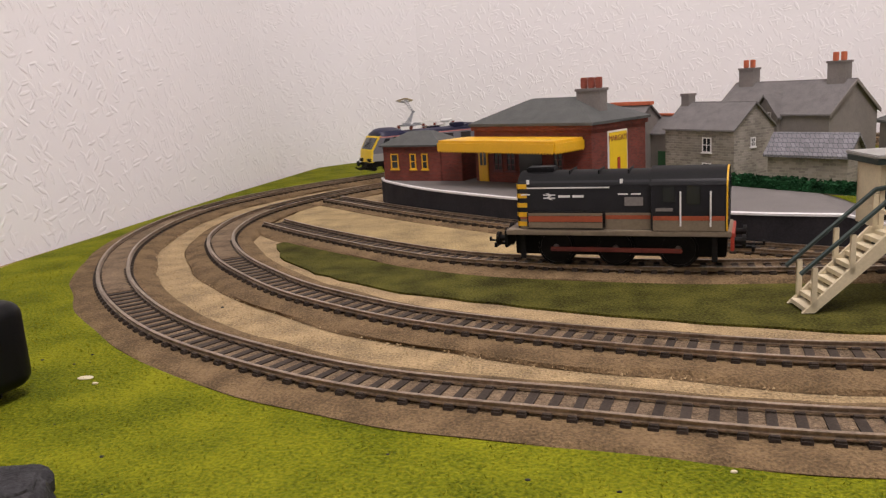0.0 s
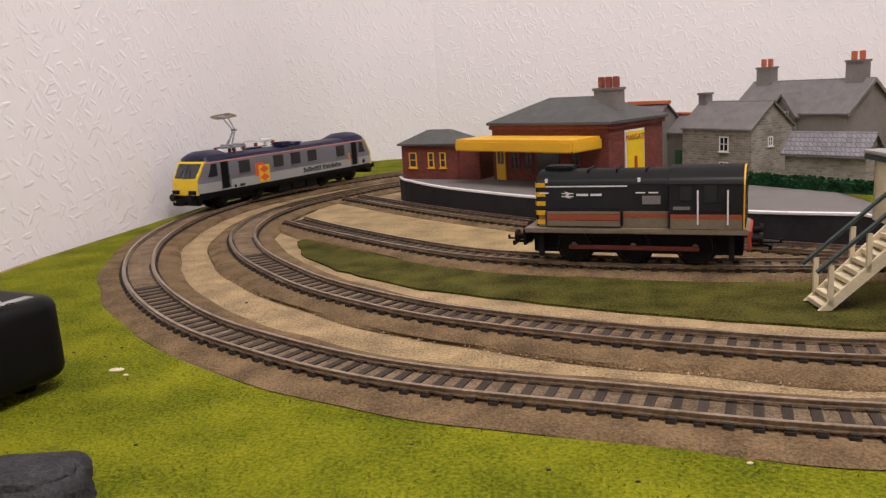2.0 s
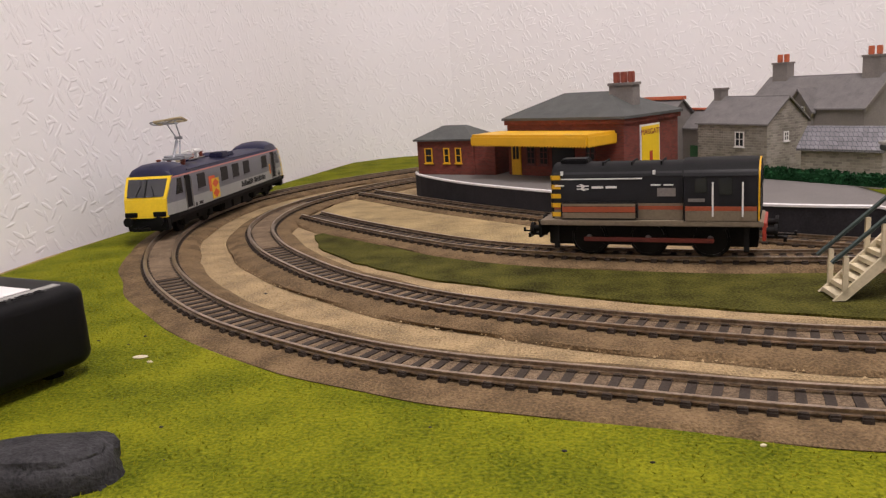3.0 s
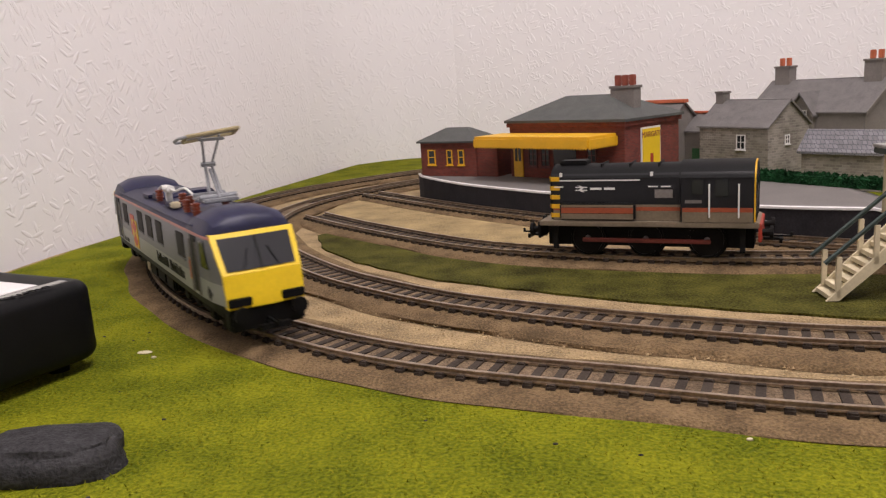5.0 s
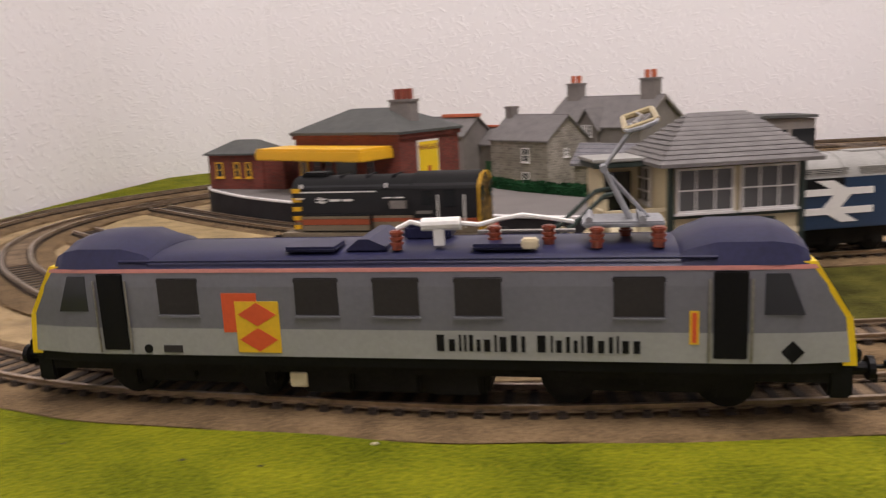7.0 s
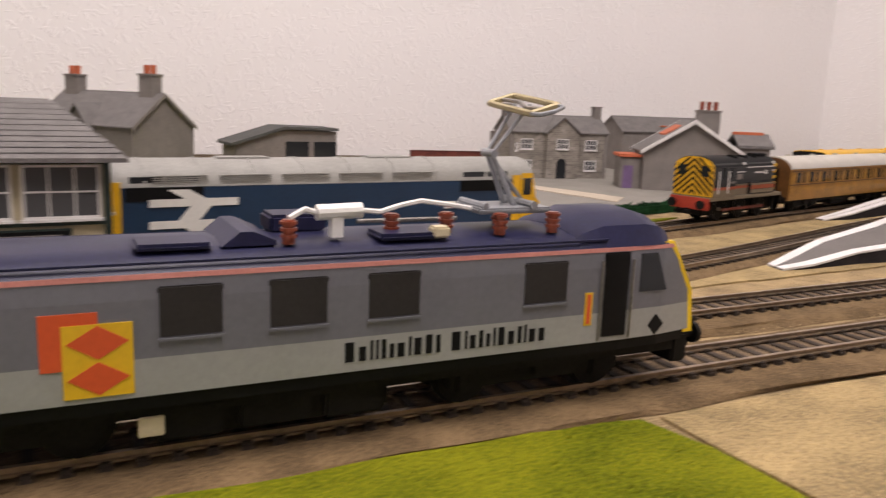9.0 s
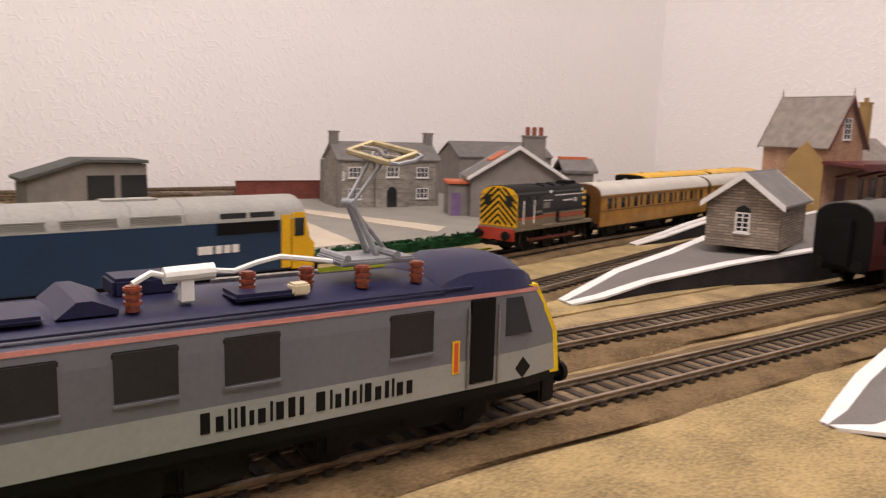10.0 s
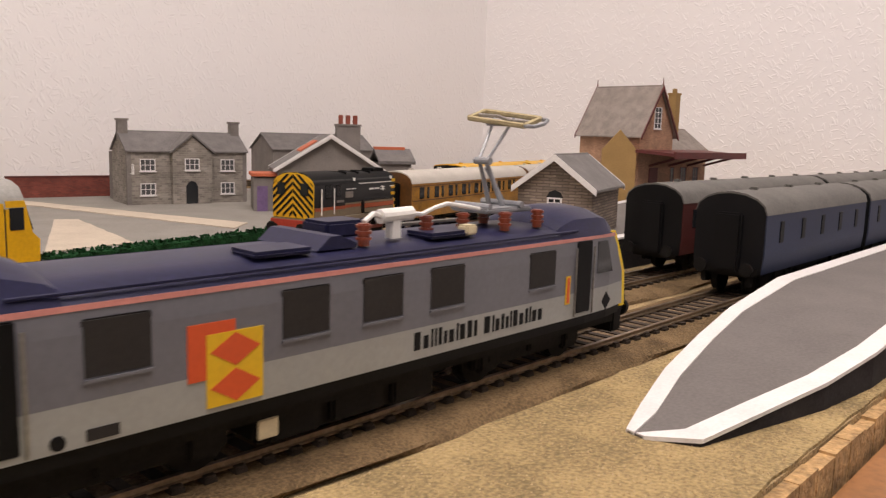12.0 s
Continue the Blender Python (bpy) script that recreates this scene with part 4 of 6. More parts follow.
part("doorway", prism(B(), [(55, 0.5), (67, 0.5), (67, 18), (64.5, 22), (61, 23.5), (57.5, 22), (55, 18)], -7.7, -6.5, "y"), M_PANE, farm, "dark arched doorway")
for x, z, y in ((12, 33, 0), (12, 9, 0), (94, 33, 0), (94, 9, 0), (54, 34, -7)):
    window(farm, x, z, 15, 12, y, (2, 1), M_WHITE, M_SKYPANE)
window(farm, 16, 32, 5, 9, 0, (0, 1), rz=-90)
part("rear_wing", box(B(), 4, 60, 52.3, 80, 0, 50, 0.4), M_RENDER, farm)
for x in (0, 119):
    part("quoin_strip", box(B(), x - 0.5, x + 3.5, -0.6, 3.5, 0, 52), M_RENDER, farm, "pale quoin stones")

gy = thing("gabled_house", "grey gabled model house with orange ridge tiles and brick chimneys", "house", pose(0.7744, 0.6608, 0.001, 0, 0, -30))
gable_block(gy, 0, 98, 0, 56, 0, 42, 72, M_RENDER, M_SLATE, False, over=4, verge=M_WHITE)
chimney(gy, 74, 46, 50, 85, 24, 12, M_RENDER, 3, M_DKTILE, 9)
part("ridge_cap", box(B(), 98.4, 130, 29, 35, 60.5, 63.5, 0.3), M_ORANGE, gy, "orange ridge tiles")
part("side_wing", box(B(), 98.3, 132, 10, 54, 0, 48, 0.3), M_RENDER, gy)
part("side_roof", prism(B(), [(8, 47), (32, 59), (56, 47), (56, 50), (32, 62), (8, 50)], 98.3, 136, "x"), M_SLATE, gy)
part("porch", box(B(), -22, -0.3, 10, 50, 0, 32, 0.3), M_RENDER, gy)
part("porch_cap", box(B(), -24, 0, 8, 52, 33, 36, 0.3), M_ORANGE, gy, "orange tiled porch top")
part("door", box(B(), -19, -9, 9.2, 10.4, 0, 24), M_PURPLE, gy, "violet door")
part("tile_patch", prism(B(), [(22, 56.6), (38, 66.4), (38, 68.6), (22, 58.8)], 12, 40, "y"), M_ORANGE, gy, "patch of orange roof tiles")
for sgn in (-1, 1):
    part("bargeboard", prism(B(), [(49, 71.5), (49 + sgn * 54, 38.4), (49 + sgn * 54, 41.2), (49, 75.0)], -5.2, -4.1, "y"), M_WHITE, gy, "white bargeboard")
rear = thing("rear_house", "long grey model house with a slate roof behind the yard", "house", pose(0.915, 0.868, 0.001, 0, 0, -8))
gable_block(rear, 0, 150, 0, 60, 0, 53, 71, M_RENDER, M_SLATE, True)
part("ridge_cap", box(B(), 62, 120, -2.8, 6, 60, 62, 0.3), M_ORANGE, rear, "orange edge tiles")
part("door", box(B(), 16, 26, -0.8, 0.4, 0, 22), M_GREEN, rear, "green door")
gw = thing("garden_wall", "red-brown garden wall behind the farmhouse", "wall", pose(0.62, 0.91, 0.001, 0, 0, -8))
part("brickwork", box(B(), 0, 108, 0, 3, 0, 21), M_PINKBRICK, gw)
part("coping", box(B(), -0.5, 108.5, -0.7, 3.7, 21, 22.4, 0.2), M_MAROON, gw)
gw2 = thing("garden_wall", "red-brown garden wall between the houses", "wall", pose(0.80, 0.885, 0.001, 0, 0, -10))
part("brickwork", box(B(), 0, 80, 0, 3, 0, 21), M_PINKBRICK, gw2)
lw = thing("low_wall", "low grey stone wall at the yard's edge", "wall", pose(0.535, 0.965, 0.001, 0, 0, -14))
part("stonework", box(B(), 0, 95, 0, 5, 0, 7, 0.5), M_STONE2, lw)

# store shed and brown station building on the island platforms
store = thing("platform_store", "rough stone platform store with a grey roof and arched window", "hut", pose(0.7165, 0.3345, 0.021, 0, 0, -72) @ Matrix.Scale(1.07, 4))
gable_block(store, 0, 43, 0, 66, 0, 27, 43, M_STONE2, M_SLATE, False, over=3, verge=M_WHITE)
window(store, 17.5, 9, 8.5, 12, 0, (1, 3))
part("window_arch", prism(B(), [(17, 21), (26.5, 21), (25, 24), (21.7, 25.2), (18.5, 24)], -0.5, 0.3, "y"), M_PANE, store, "dark arched window head")
brown = thing("brown_station", "brown brick station house with a steep gabled wing and maroon canopy", "station building", pose(1.054, 0.440, 0.017, 0, 0, -4))
gable_block(brown, 0, 62, 0, 74, 0, 70, 116, M_BROWNB, M_WEATHERED, False, over=4, verge=M_MAROON)
part("tan_gable", prism(B(), [(-17, 0), (17, 0), (17, 52), (0, 72), (-17, 52)], 0, 5, "y"), M_TAN, brown, "tan card end gable", at=pose(-0.020, 0.010, 0, 0, 0, -50))
gable_block(brown, 62.3, 150, 8, 70, 0, 52, 74, M_BROWNB, M_WEATHERED, True, over=3)
chimney(brown, 124, 38, 60, 116, 10, 10, M_TAN, 1, M_TAN, 5)
for y in (-3.5, 77.5):
    part("finial", rod(B(), (31, y, 117), (31, y, 126), 0.8, 6, 0.3), M_MAROON, brown, "maroon gable finial")
part("canopy", prism(B(), [(-46, 47), (4, 50), (4, 53), (-46, 50)], -10, 136, "x"), M_MAROON, brown, "maroon platform canopy")
part("canopy_edge", box(B(), -10, 136, -47, -45, 45, 51.5), M_MAROON, brown)
for x in (20, 58, 96, 132):
    part("bracket", rod(B(), (x, 0, 36), (x, -40, 47.5), 1.4, 5), M_MAROON, brown)
window(brown, 24, 74, 13, 22, 0, (1, 3))
for x in (70, 96, 122):
    window(brown, x, 12, 12, 22, 8, (1, 1), M_MAROON)
part("door", box(B(), 20, 36, -0.8, 0.4, 0, 34), M_MAROON, brown)


# ---- hedge ----
def hedge(name, pts, label, w=9, h=9, count=1500, z0=0.0):
    line = course(pts, 3)
    bm = B()
    rnd = random.Random(5)
    L = line[1][-1]
    sweep(bm, line, [(w / 2 - 1, 0.5), (w / 2 - 1.5, h - 2), (0, h - 1), (-w / 2 + 1.5, h - 2), (-w / 2 + 1, 0.5)], wave=0.25, seed=3)
    for _ in range(count):
        x, y, a = spot(line, rnd.random() * L)
        o_ = rnd.uniform(-w / 2, w / 2)
        z = rnd.uniform(1, h) if abs(o_) > w / 2 - 2 else rnd.uniform(h - 2.5, h)
        r = rnd.uniform(0.7, 1.5)
        m = Matrix.Translation((1000 * x - math.sin(a) * o_, 1000 * y + math.cos(a) * o_, z)) @ Euler((rnd.random() * 6, rnd.random() * 6, 0)).to_matrix().to_4x4() @ Matrix.Diagonal((r * 1.6, r, r * 0.6, 1))
        bmesh.ops.create_cone(bm, segments=4, radius1=1, radius2=0.2, depth=1.2, cap_ends=False, matrix=m)
    ob = part(name, bm, M_HEDGE, kind="stuff", at=pose(0, 0, z0))
    return tagged(ob, label, "hedge")


hedge("hedge", [(0.235, 0.474), (0.26, 0.474), (0.30, 0.473), (0.36, 0.474), (0.50, 0.484), (0.60, 0.500), (0.69, 0.519)], "dark green flock hedge along the yard")
hedge("platform_hedge", [(0.117, 0.598), (0.138, 0.559), (0.160, 0.530), (0.182, 0.503), (0.205, 0.477)], "dark green flock hedge along the back of the platform", w=7, h=8, count=700, z0=0.0205)


# ---- rolling stock; local x runs along the vehicle, z from the rail top ----
def wheels(parent, xs, r, mat_=None, half=8.25, rim=True):
    for x in xs:
        for s in (-1, 1):
            bm = B()
            rod(bm, (x, s * (half - 1.6), r), (x, s * (half + 1.2), r), r, 20)
            rod(bm, (x, s * (half - 2.2), r), (x, s * (half - 1.4), r), r + 0.8, 20)
            w = part("wheel", bm, mat_ or M_UNDER, parent)
            if rim:
                rb = B()
                bmesh.ops.create_cone(rb, segments=24, radius1=r * 0.98, radius2=r * 0.98, depth=0.5, cap_ends=False, matrix=Matrix.Translation((x, s * (half + 1.1), r)) @ Matrix.Rotation(math.pi / 2, 4, "X"))
                bmesh.ops.create_cone(rb, segments=24, radius1=r * 0.86, radius2=r * 0.86, depth=0.5, cap_ends=False, matrix=Matrix.Translation((x, s * (half + 1.3), r)) @ Matrix.Rotation(math.pi / 2, 4, "X"))
                part("tyre", rb, M_STEEL, w, "worn steel tyre")
                part("hub", rod(B(), (x, s * (half + 1.1), r), (x, s * (half + 2.0), r), 1.5, 10), M_STEEL, w)


def buffers(parent, x, sgn, mat_, z=13.6):
    for s in (-1, 1):
        bm = rod(B(), (x, s * 11.3, z), (x + sgn * 4.5, s * 11.3, z), 1.6, 10)
        rod(bm, (x + sgn * 4.5, s * 11.3, z), (x + sgn * 6, s * 11.3, z), 3.2, 14)
        part("buffer", bm, mat_, parent)


def hook(parent, x, sgn, z=8.5):
    bm = box(B(), min(x, x + sgn * 9), max(x, x + sgn * 9), -1.2, 1.2, z - 0.6, z + 0.6)
    box(bm, x + sgn * 8 - 0.7, x + sgn * 8 + 0.7, -6, 6, z - 1, z + 1.2)
    box(bm, min(x, x + sgn * 13), max(x, x + sgn * 13), -0.5, 0.5, z + 1, z + 1.8)
    box(bm, x + sgn * 12.5 - 0.5, x + sgn * 12.5 + 0.5, -0.5, 0.5, z + 1, z + 3.2)
    part("coupling", bm, M_BLACK, parent, "black hook coupling")


def double_arrow(bm, x, y, z, w, t=0.25):
    """Two bars with opposed barbs, lying on a side panel that faces -y."""
    h = w * 0.44
    b = h * 0.2
    for zz in (z + h * 0.28, z - h * 0.28):
        box(bm, x - w / 2, x + w / 2, y - t, y, zz - b / 2, zz + b / 2)
    for q in ([(-0.30, 0.62), (-0.06, 0.62), (0.22, 0.26), (-0.02, 0.26)], [(0.22, 0.26), (-0.02, 0.26), (-0.22, -0.26), (0.02, -0.26)], [(-0.22, -0.26), (0.02, -0.26), (0.30, -0.62), (0.06, -0.62)]):
        prism(bm, [(x + u * w, z + v * h) for u, v in q], y - t * 0.9, y, "y")
    return bm


def ring_yz(x, pts):
    return [(x, y, z) for y, z in pts]


def arch(w, z0, z1, zs, n=9):
    """Half-round-topped section: from the sole z0 up to zs, then an arc to z1."""
    out = [(-w, z0), (-w, zs)]
    for k in range(1, n):
        a = math.pi * k / n
        out.append((-w * math.cos(a), zs + (z1 - zs) * math.sin(a)))
    return out + [(w, zs), (w, z0)]


def wasp(parent, x, sgn, w, z0, z1, name="warning_panel"):
    """A yellow end panel with black chevrons."""
    p = part(name, prism(B(), arch(w, z0, z1, z1 - 7.5), min(x, x + sgn * 0.7), max(x, x + sgn * 0.7), "x"), M_YELLOW, parent, "yellow end panel with black chevrons")
    k = 0
    z = z0 - w
    while z < z1 - 2:
        for s in (-1, 1):
            bm, runs = B(), []
            for i in range(6):
                u0, u1 = 0.2 + (w - 0.5) * i / 6, 0.2 + (w - 0.5) * (i + 1) / 6
                quad = []
                for u, up in ((u0, 0), (u1, 0), (u1, 2.0), (u0, 2.0)):
                    v = z + (w - u) * 0.9 + up
                    quad.append((s * u, min(max(v, z0 + 0.2), z1 - 0.5 - 7.0 * (u / w) ** 2)))
                if quad[3][1] - quad[0][1] > 0.15 and quad[2][1] - quad[1][1] > 0.15:
                    runs.append(quad)
            if runs:
                low = [runs[0][0]] + [q[1] for q in runs]
                high = [runs[0][3]] + [q[2] for q in runs]
                x0, x1 = min(x + sgn * 0.6, x + sgn * 1.0), max(x + sgn * 0.6, x + sgn * 1.0)
                loft(bm, [[(x0, *l), (x1, *l), (x1, *h_), (x0, *h_)] for l, h_ in zip(low, high)])
                part("chevron", bm, M_INK, p)
            else:
                bm.free()
        z += 4.4
    return p


def shunter(name, label, m, cab_end=1, stripes="side"):
    """A six-wheeled diesel shunter with a long bonnet; the cab stands at +x."""
    t = thing(name, label, "locomotive", m)
    part("frames", box(B(), -50, 50, -8.4, 8.4, 5, 16, 0.4), M_UNDER, t, "black outside frames")
    part("running_plate", box(B(), -52.5, 52.5, -16, 16, 16, 18.6, 0.4), M_SKIRT, t, "dusty beige running plate")
    part("bonnet", loft(B(), [ring_yz(-46, arch(12.5, 18.6, 45.0, 40)), ring_yz(17, arch(12.5, 18.6, 45.0, 40))]), M_DARKBODY, t, "dark grey bonnet", smooth=True)
    part("bonnet_roof", loft(B(), [ring_yz(-46.8, [(-12.9, 39.8), (-10.5, 43.2), (-6, 45.3), (0, 46), (6, 45.3), (10.5, 43.2), (12.9, 39.8)]), ring_yz(17.5, [(-12.9, 39.8), (-10.5, 43.2), (-6, 45.3), (0, 46), (6, 45.3), (10.5, 43.2), (12.9, 39.8)])]),
         M_ROOFDK, t, "near black bonnet top", smooth=True)
    part("roof_hatch", box(B(), -44, -30, -5, 5, 45.2, 47.8, 0.6), M_ROOFDK, t)
    for x in (-22, -8, 6):
        part("roof_rib", box(B(), x, x + 0.7, -8, 8, 44.6, 46.4), M_ROOFDK, t)
    part("cab", loft(B(), [ring_yz(17.6, arch(15.5, 18.6, 46.2, 40.0)), ring_yz(50, arch(15.5, 18.6, 46.2, 40.0))]), M_DARKBODY, t, "dark grey cab", smooth=True)
    part("cab_roof", loft(B(), [ring_yz(16.6, [(-16, 39.8), (-13, 43.9), (-8, 46.2), (0, 47.1), (8, 46.2), (13, 43.9), (16, 39.8)]), ring_yz(50.0, [(-16, 39.8), (-13, 43.9), (-8, 46.2), (0, 47.1), (8, 46.2), (13, 43.9), (16, 39.8)])]), M_ROOFDK, t, "near black cab roof", smooth=True)
    for s in (-1, 1):
        f = s * 12.5
        o = lambda a, b: (min(f + s * a, f + s * b), max(f + s * a, f + s * b))
        y0, y1 = o(-0.2, 0.35)
        part("red_band", box(B(), -45.8, 17, y0, y1, 23.6, 25.4), M_REDBAND, t, "orange red lining")
        part("white_band", box(B(), -45.8, 17, y0, y1, 25.5, 26.6), M_SKIRT, t)
        part("lower_band", box(B(), -45.8, 17, y0, y1, 18.8, 23.5), M_SKIRT, t, "dusty beige lower panel")
        y0, y1 = o(-0.2, 2.6)
        part("battery_box", box(B(), -42, -4, y0, y1, 19, 27.5, 0.8), M_DARKBODY, t, "dusty locker")
        y0, y1 = o(2.5, 2.9)
        part("locker_band", box(B(), -41, -5, y0, y1, 22.6, 25.4), M_REDBAND, t, "orange red lining")
        part("locker_skirt", box(B(), -41, -5, y0, y1, 19.6, 22.3), M_SKIRT, t)
        part("locker_stripe", box(B(), -41, -5, y0, y1, 25.6, 26.8), M_SKIRT, t)
        y0, y1 = o(-0.1, 0.5)
        part("bonnet_rail", box(B(), -42, -2, y0, y1, 38.4, 39.0), M_WIREW, t, "white handrail")
        for x in (-45, 2, 8):
            part("handle_mark", box(B(), x, x + 4.5, y0, y1, 35.2, 35.8), M_WIREW, t)
        for x in (-42, 3):
            part("lamp_bracket", box(B(), x, x + 1.2, *o(-0.6, 0.6), 40.6, 42.6), M_WIREW, t)
        part("word_bar", box(B(), -26.5, -20.8, y0 + 0.15, y1 - 0.15, 34.0, 35.1), M_WIREW, t, "pale lettering bar")
        part("word_bar", box(B(), -19.6, -14.2, y0 + 0.15, y1 - 0.15, 34.0, 35.1), M_WIREW, t, "pale lettering bar")
        bm = double_arrow(B(), -31, -12.5, 34.5, 6)
        part("arrow_emblem", bm, M_WIREW, t, "white double arrow emblem", at=pose(0, 0, 0, 0, 0, 0) if s < 0 else pose(-0.062, 0, 0, 0, 0, 180))
        f = s * 15.5
        y0, y1 = o(-0.2, 0.4)
        part("cab_red_band", box(B(), 18.2, 49.6, y0, y1, 23.6, 25.6), M_REDBAND, t)
        part("cab_skirt", box(B(), 18.2, 49.6, y0, y1, 18.8, 23.5), M_SKIRT, t)
        part("cab_window", box(B(), 22.5, 28, y0, y1, 32, 39, 0.3), M_PANE, t, "dark cab window")
        part("cab_window", box(B(), 33, 39, y0, y1, 31, 39.3, 0.3), M_PANE, t, "dark cab window")
        part("number_bar", box(B(), 19.5, 27, y0, y1, 27.8, 29.3), M_RENDER, t, "grey number bar")
        for x in (30.5, 43.5):
            part("cab_handrail", rod(B(), (x, f + s * 0.9, 21), (x, f + s * 0.9, 37), 0.45, 6), M_WIREW, t, "white cab handrail")
        part("louvre", box(B(), 5, 13.5, *o(-3.2, -2.6), 30, 34), M_RENDER, t)
        part("coupling_rod", box(B(), -31, 31, *((-13.4, -12.4) if s < 0 else (12.4, 13.4)), 7.6, 9.8, 0.3), M_REDROD, t, "dull red coupling rod")
        for x in (-46, 44):
            part("frame_step", box(B(), x, x + 2.4, s * 13 - 1, s * 13 + 1, 4, 16), M_UNDER, t)
    for k in range(5):
        for s in (-1, 1):
            part("nose_stripe", box(B(), -46.6, -42.2, min(s * 12.3, s * 12.9), max(s * 12.3, s * 12.9), 20 + k * 4.6, 22.2 + k * 4.6), M_YELLOW, t, "yellow nose stripe")
    part("nose_panel", prism(B(), arch(12.3, 19, 44, 40), -47.0, -46.1, "x"), M_INK, t, "black radiator end")
    for k in range(5):
        part("nose_bar", box(B(), -47.4, -46.9, -12, 12, 20 + k * 4.6, 22.2 + k * 4.6), M_YELLOW, t)
    wasp(t, 50.1, 1, 15.6, 19, 46.7)
    for y in (-9, 9):
        part("end_window", box(B(), 50.9, 51.4, y - 3, y + 3, 33, 40.5, 0.3), M_PANE, t, "dark end window")
    for x, s in ((52, 1), (-52, -1)):
        part("buffer_beam", box(B(), min(x, x + s * 1.6), max(x, x + s * 1.6), -15.5, 15.5, 9.5, 18, 0.3), M_REDBEAM if s > 0 else M_BLACK, t, "red buffer beam" if s > 0 else "black buffer beam")
        buffers(t, x + s * 0.4, s, M_UNDER)
        hook(t, x + s * 1.5, s)
    wheels(t, (-29, 0, 29), 9.0)
    return t


Z_RAIL = RAILTOP / 1000


def on_line(line, s, back=False, z=Z_RAIL, base=0.134):
    """The pose of a vehicle whose two trucks stand on a course, its middle at s."""
    xa, ya, _ = spot(line, s - base / 2)
    xb, yb, _ = spot(line, s + base / 2)
    h = math.degrees(math.atan2(yb - ya, xb - xa))
    return pose((xa + xb) / 2, (ya + yb) / 2, z, 0, 0, h + (180 if back else 0))


shunter("diesel_shunter", "dark grey diesel shunter with orange lining on the siding", on_line(SIDING, along(SIDING, 0.0515, 0.400), base=0.06) @ Matrix.Scale(1.03, 4))
second = shunter("diesel_shunter", "black and yellow chevron-fronted diesel shunter heading wooden coaches", on_line(SIDING, along(SIDING, 0.672, 0.449), back=True, base=0.06))


def bogie(parent, x, wheel_x, r=7.2):
    for s in (-1, 1):
        bm = box(B(), x - 27, x + 27, s * 11.5 - 1.4, s * 11.5 + 1.4, 5.0, 10.5, 0.6)
        for wx in wheel_x:
            box(bm, x + wx - 4, x + wx + 4, s * 12.4 - 1.6, s * 12.4 + 1.6, 4.0, 10.0, 0.8)
        for wx in (-20, 0, 20):
            box(bm, x + wx - 2, x + wx + 2, s * 13.0 - 1.2, s * 13.0 + 1.2, 6.5, 14.0, 0.5)
        part("bogie_frame", bm, M_UNDER, parent, "dusty black bogie frame")
    wheels(parent, [x + w for w in wheel_x], r, rim=False)


